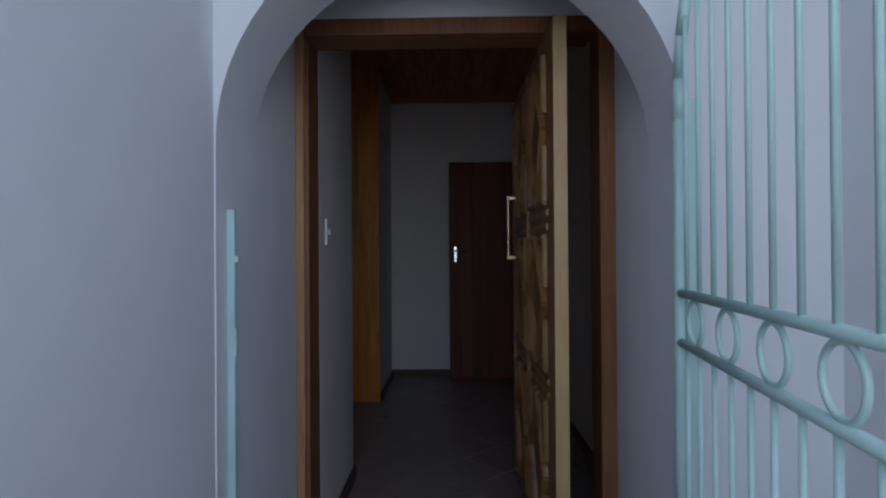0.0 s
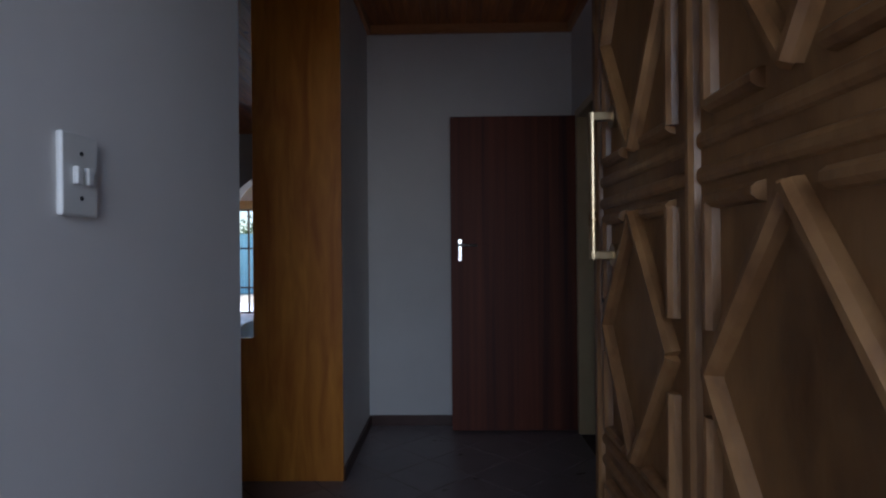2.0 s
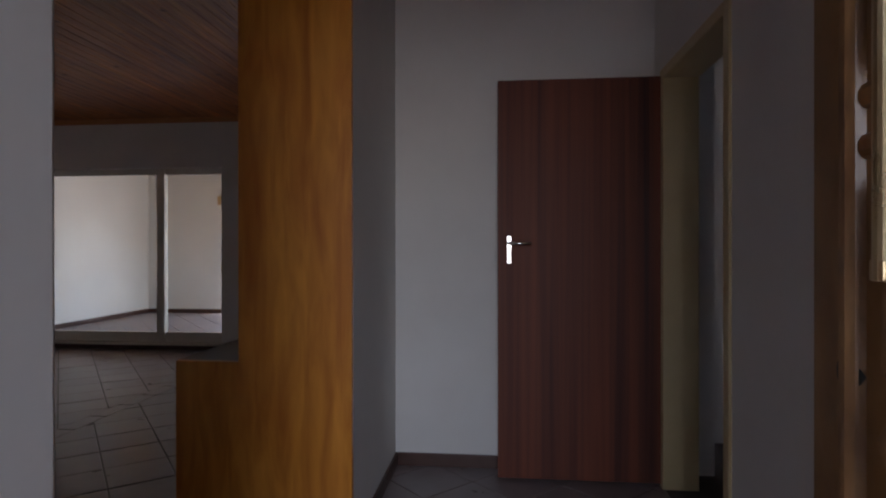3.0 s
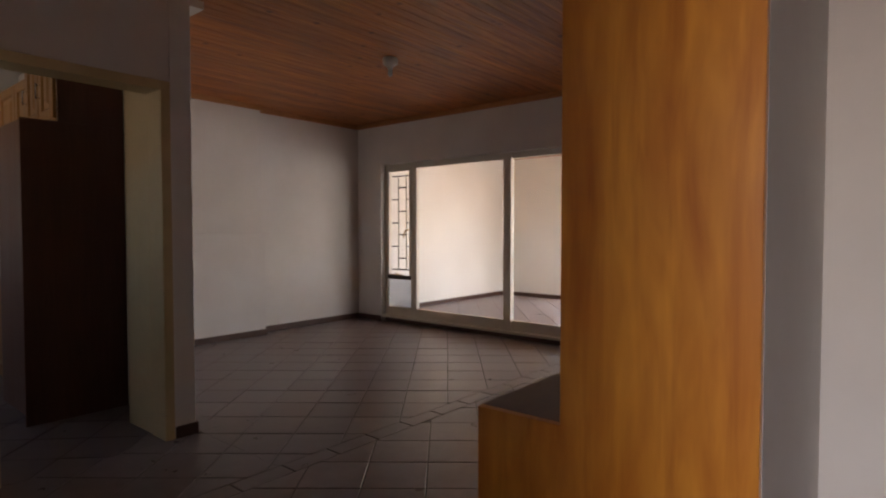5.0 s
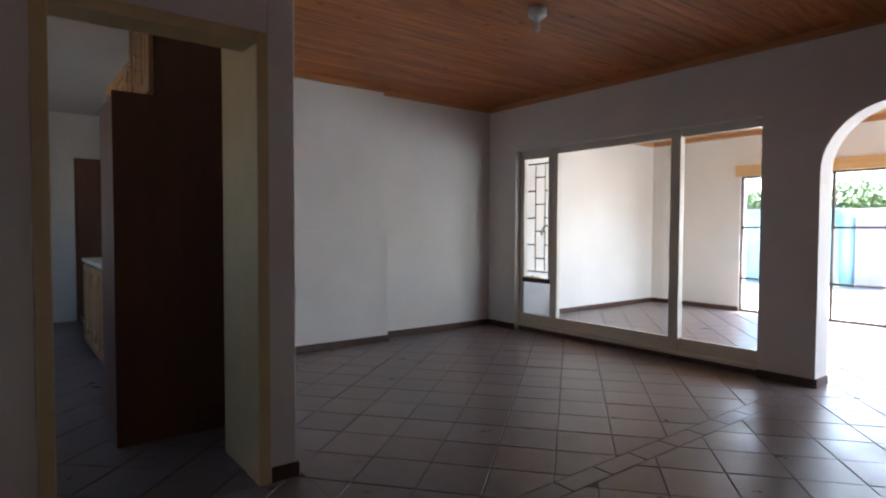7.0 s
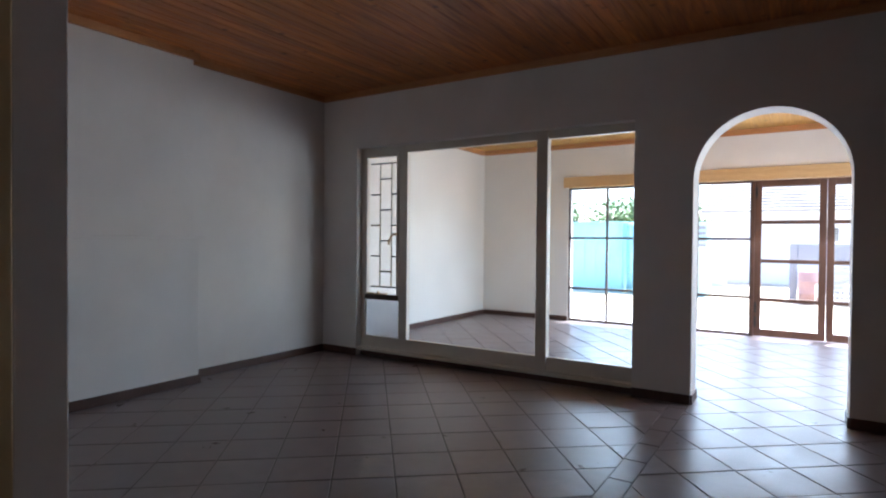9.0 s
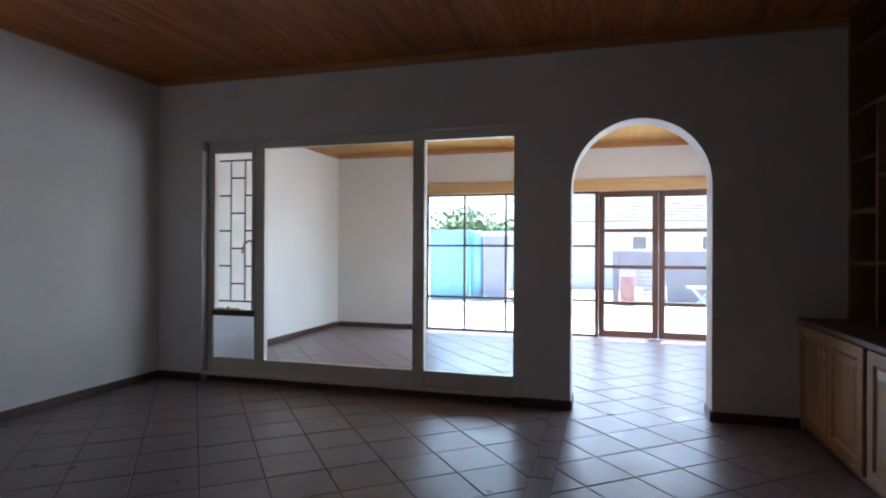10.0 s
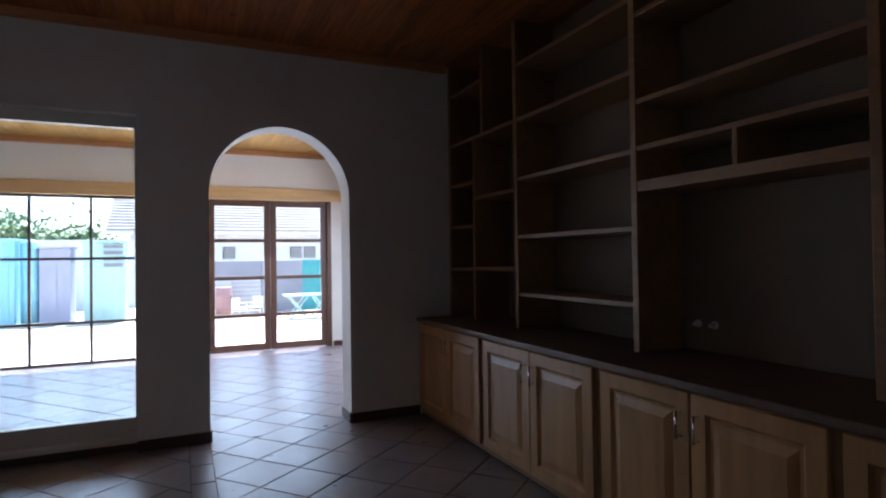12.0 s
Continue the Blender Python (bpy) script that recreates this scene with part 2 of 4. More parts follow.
def arch_wall(name, u0, u1, top, a0, a1, spring, rise, depth, place, mat, extra=()):
    """A wall from u0 to u1 with an arched opening from the floor, and square blocks (u0, u1, v0, v1) beside it."""
    bm = bmesh.new()
    c, r = (a0 + a1) / 2, (a1 - a0) / 2
    pts = [(c - r * math.cos(math.pi * i / 28), spring + rise * math.sin(math.pi * i / 28)) for i in range(29)]
    prism(bm, [(u0, 0), (a0, 0), (a0, spring), (u0, spring)], depth, place)
    prism(bm, [(a1, 0), (u1, 0), (u1, spring), (a1, spring)], depth, place)
    prism(bm, [(u0, spring), (a0, spring), (a0, top), (u0, top)], depth, place)
    prism(bm, [(a1, spring), (u1, spring), (u1, top), (a1, top)], depth, place)
    for p, q in zip(pts, pts[1:]):
        prism(bm, [p, q, (q[0], top), (p[0], top)], depth, place)
    for b0, b1, v0, v1 in extra:
        prism(bm, [(b0, v0), (b1, v0), (b1, v1), (b0, v1)], depth, place)
    bmesh.ops.remove_doubles(bm, verts=bm.verts, dist=0.0005)
    bmesh.ops.recalc_face_normals(bm, faces=bm.faces)
    return mesh_object(name, bm, mat)


def structure(ob, label, category):
    return tagged(ob, label, category, kind="structure")


# ---- plan ----
LEFT, RIGHT, BACK, CEIL = -4.49, 1.33, 1.21, 2.68
ARCH_Y, SUN_Y, SUN_END = 9.155, 9.385, 12.87
KITCHEN_X, KITCHEN_END, KITCHEN_END_X = -1.79, 5.43, -7.8
HALL_L, HALL_R, HALL_END = 1.39, 2.70, 5.98
FRONT = 2.76

ground = boxes("ground", [((-400, -400, -0.3), (400, 400, -0.15))], sand)
structure(ground, "pale dry sandy ground of the yard", "ground")
floor = boxes("floor", [((-8.0, -2.5, -0.15), (4.6, SUN_END + 0.15, -0.005))], grout)
structure(floor, "floor of brown clay tiles with dark joints", "floor")

# arch wall between lounge and sun room
lay_y = lambda u, v, w: (u, ARCH_Y + w, v)
w = arch_wall("wall_arch", -1.27, 1.6, 2.9, -0.85, 0.095, 1.63, 0.475, SUN_Y - ARCH_Y, lay_y, plaster,
              extra=[(-4.75, -4.035, 0, 2.9), (-4.035, -1.27, 2.112, 2.9)])
structure(w, "white plastered wall with a round arch and a glazed opening", "wall")

structure(boxes("wall_left", [((LEFT - 0.25, 5.3, 0), (LEFT, 9.155, 2.9)), ((LEFT, 5.7, 1.195), (-4.375, 7.54, 2.9)),
                              ((LEFT, 5.7, 0), (-4.33, 7.56, 1.175)), ((LEFT, 5.69, 1.175), (-4.285, 7.585, 1.197))], plaster, bevel=0.004), "white wall with a shallow stepped chimney breast", "wall")
structure(boxes("wall_kitchen", [((KITCHEN_X - 0.16, 3.15, 0), (KITCHEN_X, 4.41, 2.9)), ((KITCHEN_X - 0.16, 5.30, 0), (KITCHEN_X, KITCHEN_END, 2.9)),
                                 ((KITCHEN_X - 0.16, 4.41, 2.09), (KITCHEN_X, 5.30, 2.9)),
                                 ((-4.74, 5.40, 0), (KITCHEN_X - 0.16, KITCHEN_END, 2.9)), ((-2.30, 5.30, 0), (KITCHEN_X - 0.16, 5.40, 2.9)), ((-8.0, 5.60, 0), (-4.74, 5.75, 2.9))], plaster, bevel=0.006), "white kitchen wall with a door opening", "wall")
structure(boxes("wall_bookcase", [((BACK, 5.077, 0), (RIGHT, 9.155, 2.9)), ((RIGHT, HALL_END, 0), (3.0, HALL_END + 0.15, 2.9))], plaster),
          "white wall behind the bookcase and hall", "wall")
structure(boxes("wall_front", [((KITCHEN_X, 3.15, 0), (1.17, 3.4, 2.9))], plaster), "plain white front wall of the lounge", "wall")
structure(boxes("wall_hall_left", [((1.17, FRONT, 0), (HALL_L, 3.51, 2.9))], plaster, bevel=0.008), "white hall wall beside the front door", "wall")
structure(boxes("wall_hall_right", [((HALL_R, FRONT - 0.1, 0), (HALL_R + 0.15, 4.98, 2.9)), ((HALL_R, 5.84, 0), (HALL_R + 0.15, HALL_END, 2.9)),
                                    ((HALL_R, 4.98, 2.06), (HALL_R + 0.15, 5.84, 2.9))], plaster), "white hall wall with an inner doorway", "wall")
structure(boxes("wall_bedroom", [((HALL_R + 0.15, 4.2, 0), (4.5, 4.3, 2.9)), ((4.4, 4.3, 0), (4.5, 6.6, 2.9)), ((HALL_R + 0.15, 6.5, 0), (4.4, 6.6, 2.9))], plaster),
          "plain walls of the room beside the hall", "wall")
structure(boxes("wall_kitchen_far", [((-8.0, 2.6, 0), (KITCHEN_END_X, 5.60, 2.9)), ((-8.0, 2.45, 0), (-5.4, 2.65, 2.9)), ((-3.8, 2.45, 0), (KITCHEN_X - 0.16, 2.65, 2.9)),
                                     ((-5.4, 2.45, 0), (-3.8, 2.65, 1.1)), ((-5.4, 2.45, 2.1), (-3.8, 2.65, 2.9)), ((KITCHEN_X - 0.16, 2.45, 0), (KITCHEN_X, 3.15, 2.9))],
                plaster), "plain kitchen walls with a window opening", "wall")
structure(boxes("wall_sun_room", [((-4.75, SUN_Y, 0), (-4.56, SUN_END + 0.2, 2.9)), ((1.33, SUN_Y, 0), (1.6, 10.1, 2.9)), ((1.33, 12.3, 0), (1.6, SUN_END + 0.2, 2.9)), ((1.33, 10.1, 0), (1.6, 12.3, 0.25)), ((1.33, 10.1, 2.1), (1.6, 12.3, 2.9)),
                                  ((-4.56, SUN_END, 0), (-3.14, SUN_END + 0.2, 2.9)), ((0.86, SUN_END, 0), (1.33, SUN_END + 0.2, 2.9)),
                                  ((-3.14, SUN_END, 2.03), (0.86, SUN_END + 0.2, 2.9))], plaster), "white sun room walls around tall garden windows", "wall")

# porch
lay_p = lambda u, v, w: (u, 1.88 + w, v)
structure(arch_wall("wall_porch_arch", 1.10, 3.0, 2.75, 1.344, 2.49, 1.46, 0.57, 0.26, lay_p, porch_plaster), "white plastered porch arch before the front door", "wall")
structure(boxes("wall_porch_left", [((1.10, 0.3, -0.1), (1.34, 1.88, 2.75)), ((1.10, 2.14, -0.1), (1.344, FRONT, 2.75))], porch_plaster), "smooth white porch wall in shade", "wall")
structure(boxes("wall_porch_right", [((2.86, -0.3, -0.1), (3.05, 1.88, 2.75)), ((2.50, 2.14, -0.1), (2.75, 2.50, 2.75)), ((2.50, 2.50, -0.1), (2.75, 2.66, 2.75))], porch_plaster),
          "white porch wall behind the open gate", "wall")
structure(boxes("wall_over_door", [((1.345, 2.56, 2.045), (2.50, FRONT, 2.9))], porch_plaster), "white wall above the front door", "wall")

# roofs and ceilings


def board_ceiling(name, x0, x1, y0, y1, z, mat=None, width=0.095):
    bm = bmesh.new()
    x = x0
    while x < x1 - 0.01:
        e = min(x + width, x1)
        prism(bm, [(x, z), (x + 0.003, z - 0.004), (e - 0.003, z - 0.004), (e, z), (e, z + 0.02), (x, z + 0.02)], y1 - y0, lambda u, v, w: (u, y0 + w, v))
        x = e
    bmesh.ops.recalc_face_normals(bm, faces=bm.faces)
    return structure(mesh_object(name, bm, mat or pine_ceiling), "varnished tongue and groove pine board ceiling", "ceiling")


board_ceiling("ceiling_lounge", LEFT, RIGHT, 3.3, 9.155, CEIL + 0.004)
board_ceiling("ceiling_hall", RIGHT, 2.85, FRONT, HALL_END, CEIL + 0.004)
board_ceiling("ceiling_sun_room", -4.6, 1.4, SUN_Y, SUN_END, 2.62, pine_daylit)
structure(boxes("ceiling_kitchen", [((KITCHEN_END_X, 2.6, 2.63), (KITCHEN_X - 0.16, 5.60, 2.69))], plaster), "white kitchen ceiling", "ceiling")
structure(boxes("ceiling_bedroom", [((2.85, 4.2, 2.6), (4.5, 6.6, 2.66))], plaster), "white ceiling", "ceiling")
structure(boxes("ceiling_porch", [((1.0, 1.3, 2.75), (3.1, 2.9, 2.8))], porch_plaster), "white porch soffit", "ceiling")
# out of view; the eave past the garden windows is added to stop sun patches
structure(boxes("roof", [((-8.4, 2.2, 2.92), (4.8, 13.75, 3.0)), ((0.6, 1.2, 2.82), (3.4, 2.9, 2.9))], roof_sheet), "unseen grey sheet roof over the house, its eave added to block sun", "roof")


def mould(name, runs, z0, z1, mat, label):
    """Straight strips (x0, y0, x1, y1) from z0 to z1, each with a chamfered lower edge."""
    bm = bmesh.new()
    for x0, y0, x1, y1 in runs:
        add_box(bm, (x0, y0, z0), (x1, y1, z1), 0.004)
    return structure(mesh_object(name, bm, mat), label, "trim")


mould("trim_ceiling", [(LEFT, ARCH_Y - 0.03, 0.88, ARCH_Y), (LEFT, 7.55, LEFT + 0.03, ARCH_Y - 0.03), (-4.375, 5.46, -4.345, 7.575), (LEFT, 7.545, -4.375, 7.575),
                       (KITCHEN_X, 3.43, KITCHEN_X + 0.03, 5.46), (-4.345, 5.43, KITCHEN_X, 5.46),
                       (RIGHT, HALL_END - 0.03, HALL_R, HALL_END), (RIGHT + 0.003, 5.1, RIGHT + 0.03, HALL_END - 0.03), (HALL_R - 0.03, 3.0, HALL_R, HALL_END - 0.03)],
      2.622, 2.684, pine_trim, "varnished pine cornice strip under the ceiling")
mould("trim_sun_room", [(-4.56, SUN_END - 0.03, 1.33, SUN_END), (-4.56, SUN_Y, -4.53, SUN_END - 0.03), (-4.53, SUN_Y, 1.33, SUN_Y + 0.03)],
      2.545, 2.615, pine_trim, "varnished pine cornice strip in the sun room")
mould("baseboard", [(LEFT, ARCH_Y - 0.012, -4.035, ARCH_Y), (-1.27, ARCH_Y - 0.012, -0.85, ARCH_Y), (0.095, ARCH_Y - 0.012, 0.63, ARCH_Y),
                    (-0.862, ARCH_Y, -0.838, SUN_Y), (0.083, ARCH_Y, 0.107, SUN_Y), (-4.02, ARCH_Y + 0.05, -1.27, ARCH_Y + 0.12),
                    (LEFT, 7.555, LEFT + 0.012, ARCH_Y - 0.012), (-4.33, 5.48, -4.318, 7.572), (-4.48, 7.56, -4.318, 7.572),
                    (KITCHEN_X, 3.41, KITCHEN_X + 0.012, 4.405), (KITCHEN_X, 5.305, KITCHEN_X + 0.012, 5.442), (-4.33, 5.43, KITCHEN_X, 5.442),
                    (RIGHT, 5.06, RIGHT + 0.012, HALL_END), (RIGHT + 0.012, HALL_END - 0.012, HALL_R, HALL_END), (HALL_L, 2.80, HALL_L + 0.012, 3.52),
                    (HALL_R - 0.012, 2.8, HALL_R, 4.97),
                    (-4.56, SUN_Y, -4.548, SUN_END), (-4.548, SUN_END - 0.012, -3.14, SUN_END), (0.88, SUN_END - 0.012, 1.33, SUN_END)],
      -0.003, 0.07, skirting_clay, "dark brown clay tile skirting")

# ---- glazed screen in the arch wall ----


def pane(parent, x0, x1, z0, z1, y, mat=clear_glass, name="pane"):
    p = boxes(name, [((x0, y - 0.002, z0), (x1, y + 0.002, z1))], mat, parent)
    p.visible_shadow = mat is not clear_glass
    return p


win = empty("window_1", (-2.65, 9.25, 0))
structure(win, "cream painted steel window with fixed panes and one barred casement", "window")


def part_boxes(parent, name, parts, mat, bevel=0.002):
    ob = boxes(name, parts, mat, None, bevel)
    ob.parent = parent
    ob.matrix_parent_inverse = Matrix.Translation(parent.location).inverted()
    return ob


Y0, Y1 = 9.235, 9.285
part_boxes(win, "frame", [((-4.035, Y0, 0.07), (-1.27, Y1, 0.20)), ((-4.035, Y0, 2.04), (-1.27, Y1, 2.112)), ((-4.035, Y0, 0.20), (-3.985, Y1, 2.04)),
                          ((-1.285, Y0, 0.20), (-1.27, Y1, 2.04)), ((-2.092, Y0 - 0.02, 0.07), (-1.995, Y1, 2.10)), ((-3.555, Y0 - 0.004, 0.20), (-3.455, Y1, 2.04))], white_frame)
part_boxes(win, "sill", [((-4.035, ARCH_Y + 0.012, 0.055), (-1.27, Y0, 0.085))], white_frame, 0.004)
part_boxes(win, "transom", [((-3.985, Y0 - 0.008, 0.575), (-3.555, Y1, 0.625))], brown_steel)
part_boxes(win, "casement", [((-3.985, Y0 - 0.012, 0.627), (-3.955, Y1 - 0.01, 2.04)), ((-3.58, Y0 - 0.012, 0.627), (-3.557, Y1 - 0.01, 2.04)),
                             ((-3.955, Y0 - 0.012, 2.012), (-3.58, Y1 - 0.01, 2.04))], white_frame)
for x0, x1, z0, z1, m in ((-3.985, -3.555, 0.20, 0.575, frosted_glass), (-3.955, -3.58, 0.627, 2.012, clear_glass), (-3.455, -2.092, 0.20, 2.04, clear_glass), (-1.995, -1.285, 0.20, 2.04, clear_glass)):
    p = part_boxes(win, "pane", [((x0, Y0 + 0.023, z0), (x1, Y0 + 0.027, z1))], m, 0)
    p.visible_shadow = m is frosted_glass
xs = [-3.955, -3.835, -3.69, -3.58]
rails, b0, b1 = [], Y1 + 0.002, Y1 + 0.012
for k in range(9):
    z = 1.955 - k * 0.157
    if k in (0, 8):
        rails.append(((xs[0], b0, z - 0.006), (xs[3], b1, z + 0.006)))
    elif k % 2:
        rails.append(((xs[1], b0, z - 0.006), (xs[2], b1, z + 0.006)))
    else:
        rails += [((xs[0], b0, z - 0.006), (xs[1], b1, z + 0.006)), ((xs[2], b0, z - 0.006), (xs[3], b1, z + 0.006))]
part_boxes(win, "burglar_bars", rails, black_steel, 0)
part_boxes(win, "burglar_uprights", [((x - 0.008, b0 + 0.002, 0.70), (x + 0.008, b1 - 0.002, 1.95)) for x in xs[1:3]], white_frame, 0)
bm = bmesh.new()
add_rod(bm, (-3.567, Y0 - 0.012, 1.235), (-3.567, Y0 - 0.05, 1.235), 0.011)
curl = [(-3.56 - 0.085 * math.sin(a_ * 0.3), Y0 - 0.05, 1.24 - 0.12 * (1 - math.cos(a_ * 0.3))) for a_ in range(6)]
for p, q in zip(curl, curl[1:]):
    add_rod(bm, p, q, 0.009)
catch = mesh_object("catch", bm, brass)
catch.parent, catch.matrix_parent_inverse = win, Matrix.Translation(win.location).inverted()
part_boxes(win, "stay", [((-3.94, Y0 - 0.035, 0.632), (-3.68, Y0 - 0.014, 0.645)), ((-3.80, Y0 - 0.04, 0.628), (-3.78, Y0 - 0.012, 0.66))], brass, 0)

# ---- sun room glazing ----
GY0, GY1 = SUN_END + 0.02, SUN_END + 0.07
gw = empty("window_2", (-1.9, SUN_END, 0))
structure(gw, "tall garden window with thin dark steel glazing bars", "window")
vx = [-3.13, -2.57, -1.97, -1.37, -0.74]
part_boxes(gw, "glazing_bars", [((x - 0.013, GY0, 0.0), (x + 0.013, GY1, 1.97)) for x in vx] +
           [((vx[0], GY0 + 0.004, z - 0.015), (vx[-1], GY1 - 0.004, z + 0.015)) for z in (0.02, 0.49, 1.23, 1.955)], brown_steel, 0)
for a, b in zip(vx, vx[1:]):
    for z0, z1 in ((0.035, 0.475), (0.505, 1.215), (1.245, 1.94)):
        p = part_boxes(gw, "pane", [((a + 0.013, GY0 + 0.02, z0), (b - 0.013, GY0 + 0.024, z1))], clear_glass, 0)
        p.visible_shadow = False
structure(boxes("lintel", [((-3.2, SUN_END - 0.05, 1.97), (1.0, SUN_END, 2.125)), ((-3.14, SUN_END, 1.97), (0.86, SUN_END + 0.2, 2.03))], pine_pale, bevel=0.004), "pale pine pelmet board over the garden windows", "lintel")


def garden_door(name, x0, x1, hinge_left):
    d = empty(name, ((x0 + x1) / 2, SUN_END, 0))
    structure(d, "brown timber garden door with four glass panes, closed", "door")
    s = 0.075
    part_boxes(d, "stile", [((x0, GY0, 0.01), (x0 + s, GY1, 1.965)), ((x1 - s, GY0, 0.01), (x1, GY1, 1.965))], garden_wood, 0.004)
    part_boxes(d, "rail", [((x0 + s, GY0, 0.01), (x1 - s, GY1, 0.10))] + [((x0 + s, GY0 + 0.003, z - 0.022), (x1 - s, GY1 - 0.003, z + 0.022)) for z in (0.47, 0.955, 1.44)] +
               [((x0 + s, GY0, 1.885), (x1 - s, GY1, 1.965))], garden_wood, 0.003)
    for z0, z1 in ((0.10, 0.448), (0.492, 0.933), (0.977, 1.418), (1.462, 1.885)):
        p = part_boxes(d, "pane", [((x0 + s, GY0 + 0.02, z0), (x1 - s, GY0 + 0.024, z1))], clear_glass, 0)
        p.visible_shadow = False
    if hinge_left:
        part_boxes(d, "bolt", [((x0 + 0.005, GY0 - 0.012, z), (x0 + 0.03, GY0, z + 0.14)) for z in (0.12, 0.30, 1.75)], black_steel)
    return d


garden_door("door_1", -0.70, 0.055, True)
garden_door("door_2", 0.06, 0.80, False)
structure(boxes("door_post", [((-0.727, GY0 - 0.01, 0), (-0.702, GY1 + 0.03, 1.97)), ((0.802, GY0 - 0.03, 0), (0.86, GY1 + 0.05, 1.97))], garden_wood, bevel=0.003), "brown timber posts of the garden doors", "door frame")

# ---- kitchen door frame and kitchen ----
structure(boxes("door_frame_kitchen", [((KITCHEN_X - 0.17, 4.41, -0.004), (KITCHEN_X + 0.012, 4.465, 2.09)), ((KITCHEN_X - 0.17, 5.245, -0.004), (KITCHEN_X + 0.012, 5.30, 2.09)),
                                       ((KITCHEN_X - 0.17, 4.465, 2.035), (KITCHEN_X + 0.012, 5.245, 2.09))], cream_paint, bevel=0.005), "cream painted steel door frame without a door", "door frame")
structure(boxes("wall_nib", [((-2.30, 5.247, 0), (KITCHEN_X - 0.17, 5.30, 2.9))], cream_paint, bevel=0.004), "cream painted wall nib beside the kitchen door frame", "wall")

tall = empty("tall_cupboard", (-2.9, 5.1, 0))
tagged(tall, "tall kitchen cupboard with a dark brown side panel", "cupboard")
part_boxes(tall, "side", [((-2.71, 4.795, 0.0), (-2.69, 5.395, 1.93)), ((-2.71, 5.0, 1.93), (-2.69, 5.395, 2.50))], dark_panel, 0.002)
part_boxes(tall, "carcass", [((-3.30, 4.815, 0.05), (-2.71, 5.395, 1.93))], dark_panel, 0.002)


def raised_door(parent, place, width, height, mat, handle=None):
    """A framed door with a raised field; place(u, v, w) lays it, w out of the face."""
    bm = bmesh.new()

    def ring(u0, v0, u1, v1, wd):
        return [bm.verts.new(place(*p)) for p in ((u0, v0, wd), (u1, v0, wd), (u1, v1, wd), (u0, v1, wd))]
    f = 0.075
    loops = [ring(0, 0, width, height, 0), ring(0, 0, width, height, 0.016), ring(0.004, 0.004, width - 0.004, height - 0.004, 0.02),
             ring(f - 0.012, f - 0.012, width - f + 0.012, height - f + 0.012, 0.02), ring(f, f, width - f, height - f, 0.008),
             ring(f + 0.012, f + 0.012, width - f - 0.012, height - f - 0.012, 0.008), ring(f + 0.045, f + 0.045, width - f - 0.045, height - f - 0.045, 0.019)]
    for a, b in zip(loops, loops[1:]):
        for i in range(4):
            j = (i + 1) % 4
            bm.faces.new((a[i], a[j], b[j], b[i]))
    bm.faces.new(loops[-1])
    bmesh.ops.recalc_face_normals(bm, faces=bm.faces)
    d = mesh_object("door", bm, mat)
    d.parent = parent
    d.matrix_parent_inverse = Matrix.Translation(parent.location).inverted()
    if handle:
        hu, hv, long = handle
        bm = bmesh.new()
        for dv in (-long / 2 + 0.008, long / 2 - 0.008):
            add_rod(bm, place(hu, hv + dv, 0.018), place(hu, hv + dv, 0.045), 0.004)
        add_rod(bm, place(hu, hv - long / 2, 0.045), place(hu, hv + long / 2, 0.045), 0.0055)
        h = mesh_object("handle", bm, chrome, smooth=True)
        h.parent = d
    return d


def kitchen_run(name, label, x0, x1, y_face, z0, z1, count, mat, top=False):
    k = empty(name, (x0, y_face, z0))
    tagged(k, label, "kitchen unit")
    part_boxes(k, "body", [((x0, y_face + 0.001, z0), (x1, 5.395, z1)), ((x0, 5.395, z0), (min(x1, -4.76), 5.595, z1))] if x0 < -4.76 else [((x0, y_face + 0.001, z0), (x1, 5.395, z1))], mat, 0.002)
    wd = (x1 - x0) / count
    for i in range(count):
        a = x0 + i * wd + 0.004
        raised_door(k, lambda u, v, w, a=a: (a + u, y_face - w, z0 + 0.02 + v), wd - 0.008, z1 - z0 - 0.04, mat, (0.05, 0.2, 0.1))
    if top:
        part_boxes(k, "worktop", [((x0, y_face - 0.03, z1), (x1, 5.395, z1 + 0.035))], kitchen_top, 0.004)


kitchen_run("overhead_cabinet", "pine overhead kitchen cabinet above the tall cupboard", -3.30, -2.712, 5.0, 1.935, 2.50, 2, cabinet_pine)
kitchen_run("overhead_cabinet", "pine overhead kitchen cabinets on the wall", -4.64, -3.32, 5.05, 1.50, 2.36, 3, cabinet_pine)
kitchen_run("base_cabinet", "pine kitchen base cabinets under a pale worktop", -5.9, -3.32, 4.99, 0.05, 0.86, 5, cabinet_pine, True)
inner = empty("door_3", (KITCHEN_END_X, 5.35, 0))
structure(inner, "dark brown timber back door of the kitchen, closed", "door")
part_boxes(inner, "leaf", [((KITCHEN_END_X, 5.13, 0.01), (KITCHEN_END_X + 0.03, 5.58, 2.02))], dark_panel, 0.003)
part_boxes(inner, "frame", [((KITCHEN_END_X, 5.08, 0), (KITCHEN_END_X + 0.04, 5.13, 2.07)), ((KITCHEN_END_X, 5.13, 2.02), (KITCHEN_END_X + 0.04, 5.58, 2.07))], dark_panel, 0.003)

